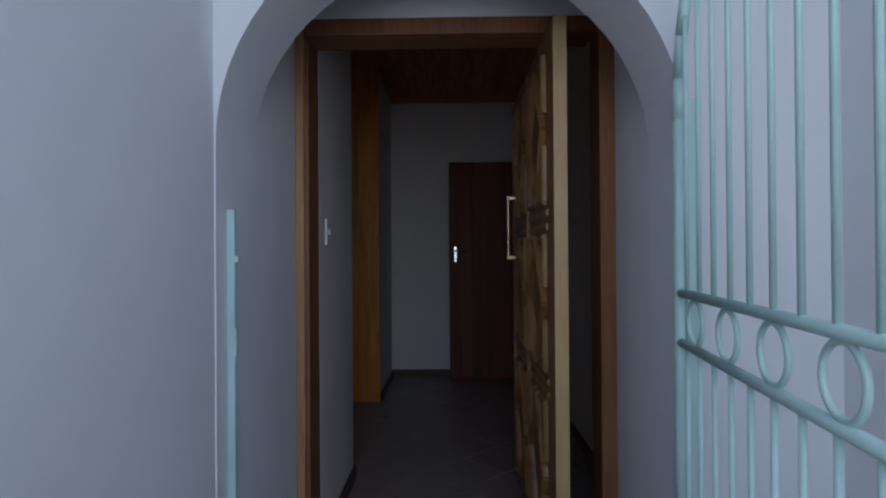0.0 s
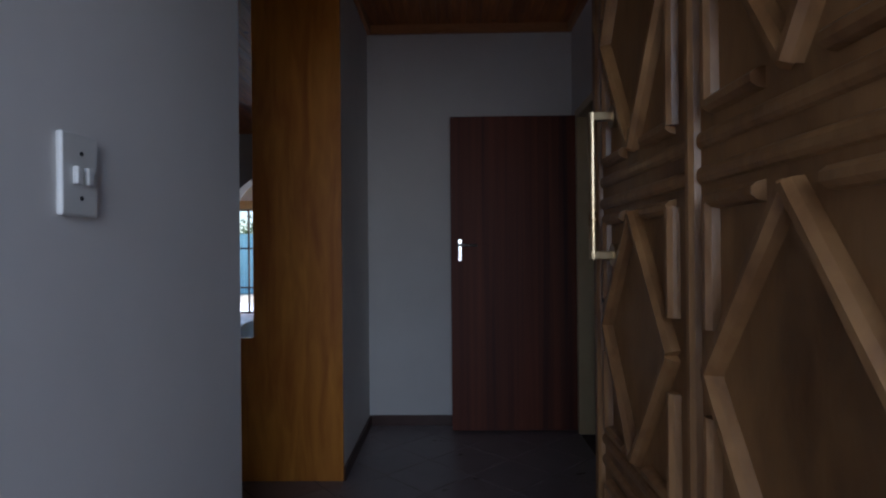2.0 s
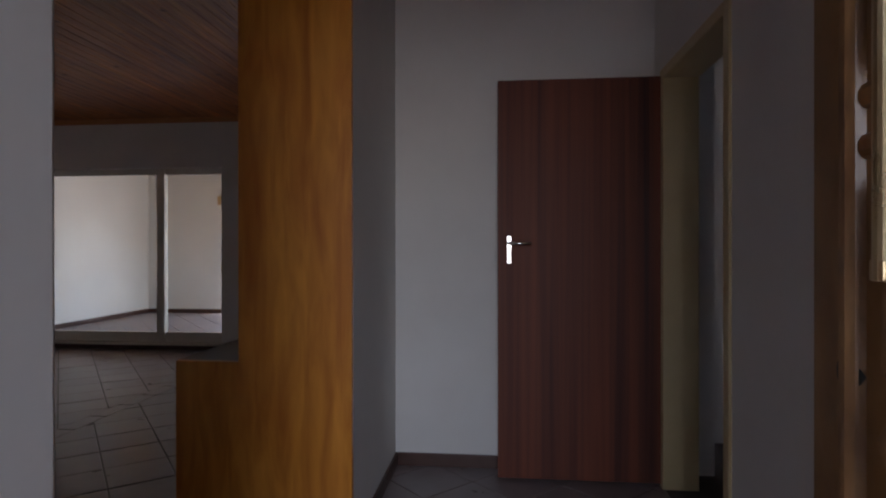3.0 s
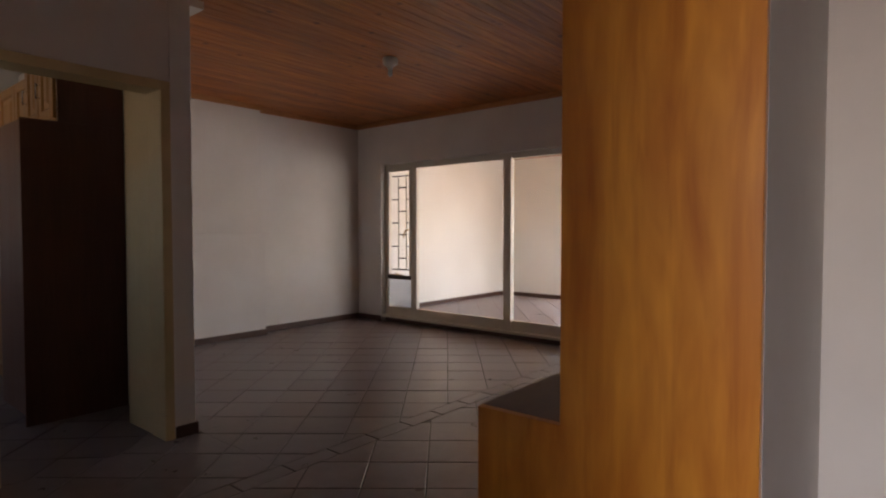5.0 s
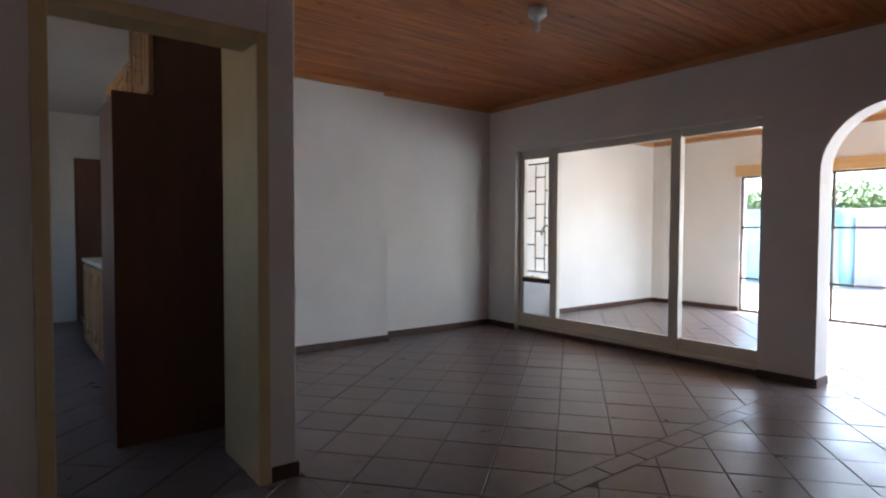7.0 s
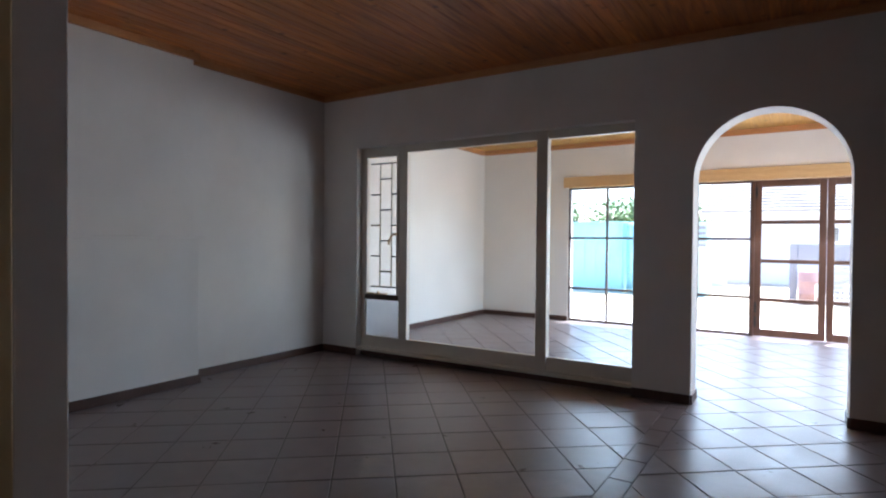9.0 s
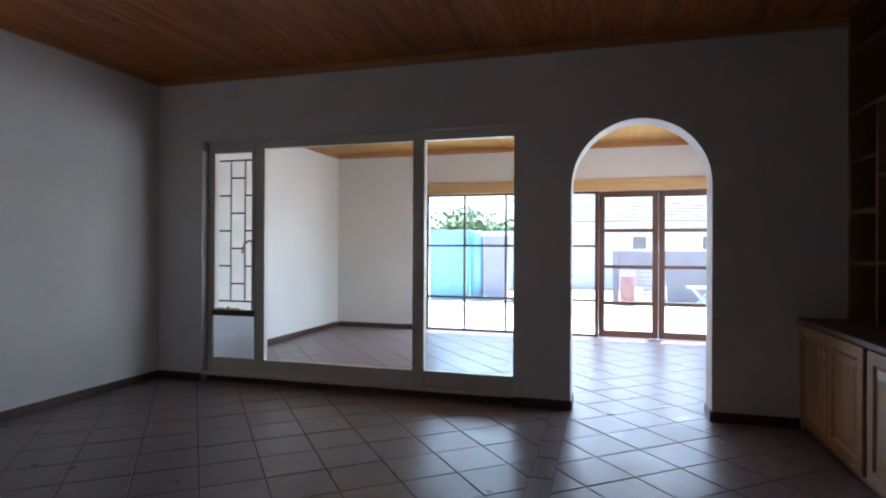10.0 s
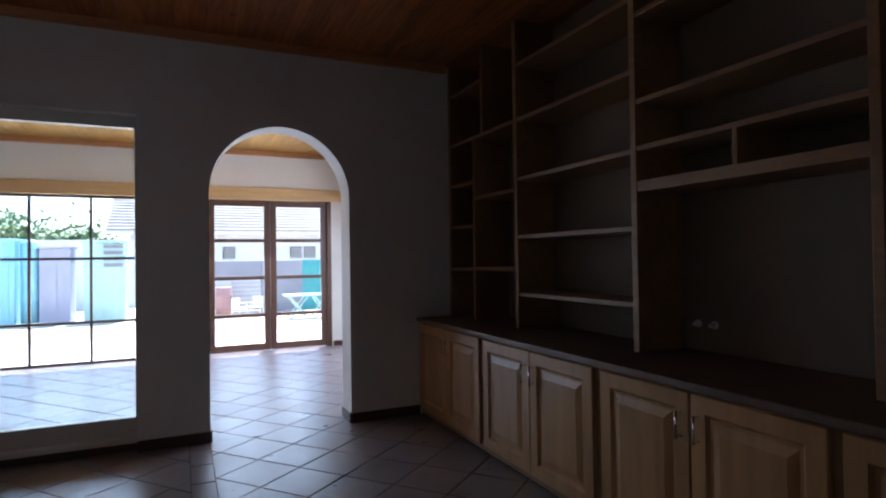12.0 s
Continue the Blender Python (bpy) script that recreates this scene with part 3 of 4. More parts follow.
# ---- bookcase ----
bc = empty("bookcase", (BACK, 7.1, 0))
tagged(bc, "built-in varnished pine bookcase, empty shelves over panelled cupboards", "bookcase")
BX, CX, DX = 0.893, 0.605, 0.645
bm = bmesh.new()
prism(bm, [(CX + 0.012, 0.0), (RIGHT, 0.0), (RIGHT, CEIL - 0.004), (0.875, CEIL - 0.004), (0.875, 0.735), (CX + 0.012, 0.735)], 0.026, lambda u, v, w: (u, 5.05 + w, v))
bmesh.ops.recalc_face_normals(bm, faces=bm.faces)
bmesh.ops.bevel(bm, geom=bm.edges[:], offset=0.002, segments=1, affect="EDGES")
o = mesh_object("end_panel", bm, ply, bc)
o.matrix_parent_inverse = Matrix.Translation(bc.location).inverted()
part_boxes(bc, "worktop", [((CX, 5.077, 0.702), (BACK - 0.002, 9.152, 0.733))], counter_wood, 0.006)
ups = [6.12, 7.14, 8.17, 9.13]
for y in ups:
    part_boxes(bc, "upright", [((BX, y - 0.018, 0.735), (BACK - 0.024, y + 0.018, CEIL - 0.004))], shelf_wood, 0.003)
part_boxes(bc, "upright", [((BX + 0.006, 8.735, 0.735), (BACK - 0.024, 8.76, 2.03))], shelf_wood, 0.002)
part_boxes(bc, "upright", [((BX + 0.006, 8.60, 2.055), (BACK - 0.024, 8.625, CEIL - 0.004))], shelf_wood, 0.002)
part_boxes(bc, "divider", [((BX + 0.006, 6.60, 1.525), (BACK - 0.024, 6.62, 1.665))], shelf_wood, 0.002)


def shelf(y0, y1, z, thick=0.024, lip=0.0):
    part_boxes(bc, "shelf", [((BX + 0.004 - lip, y0, z - thick / 2), (BACK - 0.024, y1, z + thick / 2))], shelf_wood, 0.002)


for z in (0.951, 1.307, 1.668, 2.042, 2.385):
    shelf(7.158, 8.152, z)
shelf(8.188, 9.112, 2.042)
for z in (1.103, 1.606):
    shelf(8.188, 8.735, z)
for z in (1.095, 1.419, 1.733):
    shelf(8.76, 9.112, z)
shelf(8.625, 9.112, 2.43)
for z in (1.676, 1.893, 2.30):
    shelf(6.138, 7.122, z)
shelf(6.138, 7.122, 1.50, 0.05)
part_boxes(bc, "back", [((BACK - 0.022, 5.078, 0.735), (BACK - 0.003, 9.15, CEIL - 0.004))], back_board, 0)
part_boxes(bc, "carcass", [((DX, 5.077, 0.012), (BACK - 0.003, 9.15, 0.700))], shelf_wood, 0.002)
bays = [(5.09, 6.08), (6.12, 7.08), (7.13, 8.14), (8.19, 9.14)]
for a, b in bays:
    mid = (a + b) / 2
    raised_door(bc, lambda u, v, w: (DX - 0.001 - w, a + u, 0.05 + v), mid - a - 0.003, 0.64, cabinet_pine, (mid - a - 0.04, 0.52, 0.1))
    raised_door(bc, lambda u, v, w: (DX - 0.001 - w, mid + 0.003 + u, 0.05 + v), b - mid - 0.003, 0.64, cabinet_pine, (0.035, 0.52, 0.1))

# ---- hall ----
fr = boxes("door_frame_front", [((1.345, 2.60, -0.004), (1.391, 2.757, 2.045)), ((2.445, 2.52, -0.004), (2.50, 2.66, 2.045)), ((1.391, 2.56, 1.985), (2.445, 2.72, 2.045))], frame_wood, bevel=0.004)
structure(fr, "worn varnished timber frame of the front door", "door frame")

structure(boxes("door_frame_strip", [((1.345, 2.582, -0.004), (1.377, 2.60, 2.045))], worn_strip, bevel=0.004), "pale worn timber strip on the door frame", "door frame")
fd = empty("front_door", (2.30, 2.62, 0))
tagged(fd, "carved timber pivot front door with diamond mouldings, standing open", "door")
FX, FY, FW, FH = 2.262, 2.40, 1.20, 1.97      # face plane, near edge, width, height


def fp(u, v, w):
    return (FX - w - u * 0.006, FY + u, 0.012 + v)


def strip(bm, a, b, width, rise):
    """A rounded moulding from a to b on the face of the front door."""
    a, b = Vector(a), Vector(b)
    d = (b - a).normalized()
    s = Vector((-d.y, d.x)) * width / 2
    prof = [(-1, 0), (-0.8, 0.6), (-0.35, 1), (0.35, 1), (0.8, 0.6), (1, 0)]
    ends = []
    for p in (a, b):
        ends.append([bm.verts.new(fp(p.x + s.x * k, p.y + s.y * k, h * rise)) for k, h in prof])
    for i in range(len(prof) - 1):
        bm.faces.new((ends[0][i], ends[0][i + 1], ends[1][i + 1], ends[1][i]))
    bm.faces.new(ends[0])
    bm.faces.new(ends[1][::-1])


bm = bmesh.new()
prism(bm, [(0.012, 0), (FW - 0.006, 0), (FW - 0.006, FH), (0.012, FH)], -0.045, fp)
bmesh.ops.recalc_face_normals(bm, faces=bm.faces)
body = mesh_object("leaf", bm, carved_wood)
bm = bmesh.new()
prism(bm, [(0, 0), (0.012, 0), (0.012, FH), (0, FH)], -0.045, fp)
bmesh.ops.recalc_face_normals(bm, faces=bm.faces)
lip = mesh_object("edge", bm, edge_wood)
bm = bmesh.new()
for u in (0.59, 1.115):
    strip(bm, (u, 0.03), (u, FH - 0.03), 0.03, 0.015)
cols = [(0.16, 0.53), (0.665, 1.045)]
rows_ = [(0.10, 0.63), (0.755, 1.23), (1.36, 1.88)]
for u0, u1 in cols:
    for v0, v1 in rows_:
        um, vm = (u0 + u1) / 2, (v0 + v1) / 2
        for a, b in (((u0, v0), (um - 0.06, v0)), ((um + 0.06, v0), (u1, v0)), ((u0, v1), (um - 0.06, v1)), ((um + 0.06, v1), (u1, v1)),
                     ((u0, v0), (u0, vm - 0.06)), ((u0, vm + 0.06), (u0, v1)), ((u1, v0), (u1, vm - 0.06)), ((u1, vm + 0.06), (u1, v1))):
            strip(bm, a, b, 0.026, 0.018)
        for a, b in (((um, v0), (u1, vm)), ((u1, vm), (um, v1)), ((um, v1), (u0, vm)), ((u0, vm), (um, v0))):
            strip(bm, a, b, 0.028, 0.022)
for v in (0.668, 0.716, 1.268, 1.318):
    strip(bm, (0.12, v), (0.572, v), 0.026, 0.008)
    strip(bm, (0.608, v), (1.10, v), 0.026, 0.008)
bmesh.ops.recalc_face_normals(bm, faces=bm.faces)
mouldings = mesh_object("moulding", bm, moulding_wood, smooth=False)
bm = bmesh.new()
hu = 0.99
for v in (1.15, 1.45):
    add_rod(bm, fp(hu, v, 0), fp(hu, v, 0.012), 0.024, 16)
    add_box(bm, [min(a, b) for a, b in zip(fp(hu - 0.009, v - 0.009, 0.06), fp(hu + 0.009, v + 0.009, 0.0))], [max(a, b) for a, b in zip(fp(hu - 0.009, v - 0.009, 0.06), fp(hu + 0.009, v + 0.009, 0.0))], 0.002)
add_rod(bm, fp(hu, 1.142, 0.052), fp(hu, 1.458, 0.052), 0.0095, 16)
pull = mesh_object("pull_handle", bm, brass, smooth=False)
tagged(pull, "long brushed brass pull handle")
bm = bmesh.new()
add_rod(bm, fp(1.12, 1.04, -0.001), fp(1.12, 1.04, 0.006), 0.02, 16)
lock = mesh_object("lock", bm, black_steel)
for o in (body, lip, mouldings, pull, lock):
    o.parent, o.matrix_parent_inverse = fd, Matrix.Translation(fd.location).inverted()

dl = empty("inner_door", (2.69, 5.84, 0))
tagged(dl, "dark reddish veneered flush door standing open against the hall end", "door")
part_boxes(dl, "leaf", [((1.885, 5.82, 0.012), (2.69, 5.86, 2.03))], red_wood, 0.003)
bm = bmesh.new()
add_box(bm, (1.931, 5.813, 1.10), (1.955, 5.82, 1.242), 0.003)
plate = mesh_object("plate", bm, chrome)
bm = bmesh.new()
add_rod(bm, (1.943, 5.815, 1.205), (1.943, 5.765, 1.205), 0.009)
add_rod(bm, (1.938, 5.768, 1.205), (2.05, 5.768, 1.202), 0.008)
lever = mesh_object("lever", bm, chrome, smooth=True)
for o in (plate, lever):
    o.parent, o.matrix_parent_inverse = dl, Matrix.Translation(dl.location).inverted()
structure(boxes("door_frame_inner", [((HALL_R - 0.012, 5.785, -0.004), (HALL_R + 0.16, 5.84, 2.06)), ((HALL_R - 0.012, 4.98, -0.004), (HALL_R + 0.16, 5.03, 2.06)),
                                     ((HALL_R - 0.012, 5.03, 2.01), (HALL_R + 0.16, 5.785, 2.06))], cream_paint, bevel=0.004), "cream painted steel door frame", "door frame")

sw = empty("light_switch", (HALL_L, 2.905, 1.28))
tagged(sw, "white plastic double light switch on the hall wall", "switch")
part_boxes(sw, "plate", [((HALL_L, 2.868, 1.226), (HALL_L + 0.009, 2.943, 1.336))], white_plastic, 0.003)
for y in (2.889, 2.911):
    part_boxes(sw, "rocker", [((HALL_L + 0.008, y, 1.268), (HALL_L + 0.016, y + 0.013, 1.292))], white_plastic, 0.002)
for z in (1.25, 1.31):
    bm = bmesh.new()
    add_rod(bm, (HALL_L + 0.006, 2.906, z), (HALL_L + 0.0105, 2.906, z), 0.003)
    o = mesh_object("screw", bm, black_steel, sw)
    o.matrix_parent_inverse = Matrix.Translation(sw.location).inverted()

# lamp holder on the lounge ceiling
lp = empty("ceiling_lamp", (-1.89, 7.2, CEIL))
tagged(lp, "bare bulb in a white batten lampholder on the ceiling", "ceiling lamp")


def turned(name, parent, profile, mat, sides=24):
    bm = bmesh.new()
    rings = [[bm.verts.new((r * math.cos(2 * math.pi * i / sides), r * math.sin(2 * math.pi * i / sides), z)) for i in range(sides)] for r, z in profile]
    for a, b in zip(rings, rings[1:]):
        for i in range(sides):
            j = (i + 1) % sides
            bm.faces.new((a[i], a[j], b[j], b[i]))
    bm.faces.new(rings[0])
    bm.faces.new(rings[-1])
    bmesh.ops.recalc_face_normals(bm, faces=bm.faces)
    return mesh_object(name, bm, mat, parent, smooth=True)


turned("base", lp, [(0.058, 0.0), (0.064, -0.01), (0.062, -0.05), (0.045, -0.062), (0.026, -0.066), (0.022, -0.09)], white_plastic)
turned("bulb", lp, [(0.012, -0.088), (0.016, -0.10), (0.02, -0.122), (0.018, -0.142), (0.008, -0.154)], bulb_glass)

# wall sockets
sock = empty("wall_socket", (-3.56, SUN_END, 0.32))
tagged(sock, "white plastic double socket on the sun room wall", "socket")
part_boxes(sock, "plate", [((-3.62, SUN_END - 0.01, 0.28), (-3.50, SUN_END, 0.36))], white_plastic, 0.003)
for x in (-3.60, -3.536):
    part_boxes(sock, "rocker", [((x, SUN_END - 0.015, 0.335), (x + 0.016, SUN_END - 0.009, 0.35))], white_plastic, 0.001)
plugs = empty("cable_outlet", (BACK - 0.022, 7.0, 0.86))
tagged(plugs, "two small white cable plugs on the bookcase back", "cable outlet")
for y in (6.955, 7.045):
    bm = bmesh.new()
    add_rod(bm, (BACK - 0.022, y, 0.86), (BACK - 0.03, y, 0.86), 0.018, 18)
    add_rod(bm, (BACK - 0.03, y, 0.86), (BACK - 0.055, y, 0.858), 0.010, 12)
    o = mesh_object("plug", bm, white_plastic, plugs)
    o.matrix_parent_inverse = Matrix.Translation(plugs.location).inverted()

# ---- porch gate ----
gate = empty("gate", (2.462, 1.857, 0))
tagged(gate, "mint green steel security gate with rings, standing open", "gate")
GD = Vector((-0.103, -0.9947))


def gp(s, z, off=0.0):
    return (2.462 + GD.x * s - GD.y * off, 1.857 + GD.y * s + GD.x * off, z)


W = 1.08
half = W / 2


def top_at(s):
    return 1.50 + 0.56 * math.sqrt(max(0.0, 1 - ((s - half) / half) ** 2))


bm = bmesh.new()
for s in (0.0, W):
    add_rod(bm, gp(s, 0.04), gp(s, 1.52), 0.014, 8)
pts = [gp(half - half * math.cos(math.pi * i / 18), top_at(half - half * math.cos(math.pi * i / 18))) for i in range(19)]
for a, b in zip(pts, pts[1:]):
    add_rod(bm, a, b, 0.014, 8)
for z in (0.06, 0.975, 1.092):
    add_rod(bm, gp(0, z), gp(W, z), 0.011, 8)
frame_o = mesh_object("frame", bm, mint_paint, smooth=True)
bm = bmesh.new()
s = 0.058
while s < W - 0.03:
    add_rod(bm, gp(s, 1.092), gp(s, top_at(s)), 0.0055, 8)
    add_rod(bm, gp(s, 0.06), gp(s, 0.975), 0.006, 8)
    s += 0.0865
bars_o = mesh_object("bar", bm, mint_paint, smooth=True)
def ring_tube(c, z, r, tube, n=32, m=8):
    bm = bmesh.new()
    loops = []
    for i in range(n):
        a = 2 * math.pi * i / n
        loops.append([bm.verts.new(gp(c + (r + tube * math.cos(2 * math.pi * k / m)) * math.cos(a), z + (r + tube * math.cos(2 * math.pi * k / m)) * math.sin(a),
                                      tube * math.sin(2 * math.pi * k / m))) for k in range(m)])
    for a, b in zip(loops, loops[1:] + loops[:1]):
        for k in range(m):
            bm.faces.new((a[k], a[(k + 1) % m], b[(k + 1) % m], b[k]))
    bmesh.ops.recalc_face_normals(bm, faces=bm.faces)
    return mesh_object("ring", bm, mint_paint, smooth=True)


rings_o = [ring_tube(0.115 + 0.187 * k, 1.034, 0.048, 0.0055) for k in range(5)]
for o in (frame_o, bars_o, *rings_o):
    o.parent, o.matrix_parent_inverse = gate, Matrix.Translation(gate.location).inverted()
post = boxes("gate_post", [((2.474, 1.842, 0.0), (2.50, 1.879, 1.55))], mint_paint, bevel=0.002)
tagged(post, "mint green steel hinge post of the gate", "gate post")
keep_ = boxes("gate_keep", [((1.344, 1.946, 0.0), (1.364, 1.964, 1.305)), ((1.364, 1.94, 1.17), (1.376, 1.955, 1.185)), ((1.364, 1.94, 0.93), (1.37, 1.955, 1.0))], mint_paint, bevel=0.002)
tagged(keep_, "mint green steel strike bar on the porch wall", "gate keep")

# ---- garden ----
structure(boxes("boundary_wall", [((-16, 24, -0.2), (-2.2, 24.25, 1.75)), ((-16, 23.95, 1.75), (-2.2, 24.3, 1.82))], yard_paint), "lilac grey painted boundary wall", "wall")
structure(boxes("terrace", [((-5, 13.07, -0.16), (2, 15.5, -0.03))], yard_paint), "pale concrete terrace slab", "terrace")
tank = empty("water_tank", (-3.98, 20.1, -0.15))
tagged(tank, "slim teal steel water tank on the sand", "tank")
turned("shell", tank, [(0.17, 0.0), (0.17, 0.5), (0.18, 0.52), (0.17, 0.54), (0.17, 1.1), (0.18, 1.12), (0.17, 1.14), (0.17, 1.75), (0.13, 1.82), (0.04, 1.85)], cyan_steel, 28)


def ribbed(bm, x0, x1, y, z0, z1, rib=0.08, depth=0.02):
    """A folded steel sheet facing the house."""
    pts, x, k = [], x0, 0
    while x < x1 - 0.001:
        e = min(x + rib / 2, x1)
        pts += [(x, y - depth * (k % 2)), (e, y - depth * (k % 2))]
        x, k = e, k + 1
    lo = [bm.verts.new((px, py, z0)) for px, py in pts]
    hi = [bm.verts.new((px, py, z1)) for px, py in pts]
    for i in range(len(pts) - 1):
        bm.faces.new((lo[i], lo[i + 1], hi[i + 1], hi[i]))


def yard_unit(name, label, category, x0, x1, y0, y1, top, mat, front=None, louvres=False):
    """A steel box with a folded front, a lid that oversails it and, where it has them, louvres."""
    ob = empty(name, ((x0 + x1) / 2, y0, -0.15))
    tagged(ob, label, category)
    part_boxes(ob, "body", [((x0, y0 + 0.03, -0.15), (x1, y1, top))], mat, 0.008)
    bm = bmesh.new()
    ribbed(bm, x0, x1, y0 + 0.026, -0.12, top - 0.02, 0.3)
    sheet = mesh_object("front", bm, front or mat)
    sheet.parent, sheet.matrix_parent_inverse = ob, Matrix.Translation(ob.location).inverted()
    part_boxes(ob, "lid", [((x0 - 0.05, y0 - 0.06, top), (x1 + 0.05, y1 + 0.05, top + 0.05))], mat, 0.006)
    if louvres:
        part_boxes(ob, "louvre", [((x1 - 0.42, y0 - 0.02, top - 0.12 - 0.14 * k), (x1 - 0.04, y0 + 0.004, top - 0.04 - 0.14 * k)) for k in range(4)], grey_steel, 0.004)
    return ob


yard_unit("garden_shed", "cyan painted sheet steel garden shed", "shed", -6.4, -4.2, 19.8, 21.6, 1.66, cyan_steel)
yard_unit("storage_box", "lilac painted steel storage box on the sand", "storage box", -3.78, -3.22, 19.9, 20.7, 1.5, lilac_steel)
yard_unit("steel_cabinet", "pale mint steel cabinet with louvres near its top", "cabinet", -2.95, -2.15, 19.8, 20.5, 1.62, mint_paint, louvres=True)

# low yard wall with its gate, in front of the outbuilding
structure(boxes("yard_wall", [((0.80, 19.85, -0.15), (1.80, 20.0, 1.17)), ((2.30, 19.85, -0.15), (7.0, 20.0, 1.17)), ((-0.45, 19.85, -0.15), (-0.30, 20.0, 1.17)), ((-0.30, 19.88, 0.70), (0.80, 19.98, 1.17))], grey_steel, bevel=0.01), "grey painted low yard wall", "wall")
yg = empty("yard_gate", (2.05, 19.85, -0.15))
tagged(yg, "teal painted steel gate in the yard wall", "gate")
bm = bmesh.new()
ribbed(bm, 1.82, 2.28, 19.84, -0.10, 1.15, 0.11)
o = mesh_object("sheet", bm, teal_paint)
o.parent, o.matrix_parent_inverse = yg, Matrix.Translation(yg.location).inverted()
part_boxes(yg, "frame", [((1.80, 19.845, -0.12), (1.84, 19.885, 1.18)), ((2.26, 19.845, -0.12), (2.30, 19.885, 1.18)), ((1.84, 19.845, 1.13), (2.26, 19.885, 1.18))], teal_paint, 0.003)
shutter = empty("roller_shutter", (0.43, 19.9, -0.15))
tagged(shutter, "pale slatted steel shutter under the yard wall beam", "shutter")
for k in range(8):
    part_boxes(shutter, "slat", [((0.09, 19.86 + 0.004 * (k % 2), -0.15 + 0.1055 * k), (0.79, 19.885, -0.15 + 0.1055 * (k + 1) - 0.014))], roof_sheet, 0.006)
drum = empty("oil_drum", (-0.09, 19.55, -0.15))
tagged(drum, "maroon steel drum standing in the yard", "drum")
turned("shell", drum, [(0.19, 0), (0.19, 0.22), (0.2, 0.235), (0.19, 0.25), (0.19, 0.48), (0.2, 0.495), (0.19, 0.51), (0.19, 0.7), (0.175, 0.715)], maroon_paint)

house = empty("outbuilding", (3.5, 25, -0.15))
tagged(house, "white outbuilding with a brown tiled roof and louvred windows", "house")
part_boxes(house, "wall", [((-2.5, 26, -0.15), (9, 32, 2.2))], yard_paint, 0)
part_boxes(house, "fascia", [((-3.1, 25.38, 2.05), (9.6, 25.42, 2.19))], white_frame, 0.003)
bm = bmesh.new()
for k in range(20):
    y = 25.36 + k * 0.24
    z = 2.17 + k * 0.112
    prism(bm, [(y, z), (y + 0.27, z + 0.075), (y + 0.27, z + 0.13), (y, z + 0.062)], 12.7, lambda u, v, w_: (-3.1 + w_, u, v))
bmesh.ops.recalc_face_normals(bm, faces=bm.faces)
o = mesh_object("roof", bm, roof_tile)
o.parent, o.matrix_parent_inverse = house, Matrix.Translation(house.location).inverted()
for x in (0.3, 2.55, 3.05, 5.0):
    part_boxes(house, "window", [((x, 25.96, 1.25), (x + 0.4, 26.0, 1.65))], black_steel, 0)
    part_boxes(house, "louvre", [((x + 0.02, 25.93, 1.27 + 0.075 * k), (x + 0.38, 25.96, 1.31 + 0.075 * k)) for k in range(5)], roof_sheet, 0)


def yard_chair(x, y, turn):
    """A moulded plastic garden chair with arms."""
    c = empty("garden_chair", (x, y, -0.15))
    tagged(c, "small white plastic child's chair standing on the sand", "chair", "garden chairs")
    boxes("seat", [((-0.22, -0.22, 0.40), (0.22, 0.22, 0.44))], white_plastic, c, 0.012)
    boxes("backrest", [((-0.22 + 0.094 * k, 0.20, 0.44), (-0.16 + 0.094 * k, 0.24, 0.82)) for k in range(5)] + [((-0.22, 0.195, 0.80), (0.22, 0.245, 0.87))], white_plastic, c, 0.008)
    for lx in (-0.2, 0.2):
        for ly in (-0.2, 0.21):
            bm = bmesh.new()
            add_rod(bm, (lx * 1.15, ly * 1.15, 0), (lx, ly, 0.42), 0.022, 8)
            mesh_object("leg", bm, white_plastic, c)
        boxes("arm", [((lx - 0.025, -0.2, 0.62), (lx + 0.025, 0.22, 0.65)), ((lx - 0.02, -0.2, 0.42), (lx + 0.02, -0.16, 0.62))], white_plastic, c, 0.006)
    c.rotation_euler.z, c.scale = turn, (0.55, 0.55, 0.55)


yard_chair(0.20, 18.9, 0.7)
yard_chair(0.62, 19.3, -0.4)

bench = empty("yard_table", (1.7, 18.4, -0.15))
tagged(bench, "pale mint steel yard table on crossed legs", "table")
part_boxes(bench, "top", [((1.1, 18.1, 0.36), (2.2, 18.6, 0.40))], mint_paint, 0.004)
for y in (18.15, 18.55):
    for xa, xb in ((1.2, 1.6), (1.6, 1.2), (2.1, 1.75), (1.75, 2.1)):
        bm = bmesh.new()
        add_rod(bm, (xa, y, -0.15), (xb, y, 0.36), 0.015)
        o = mesh_object("leg", bm, mint_paint, bench)
        o.matrix_parent_inverse = Matrix.Translation(bench.location).inverted()


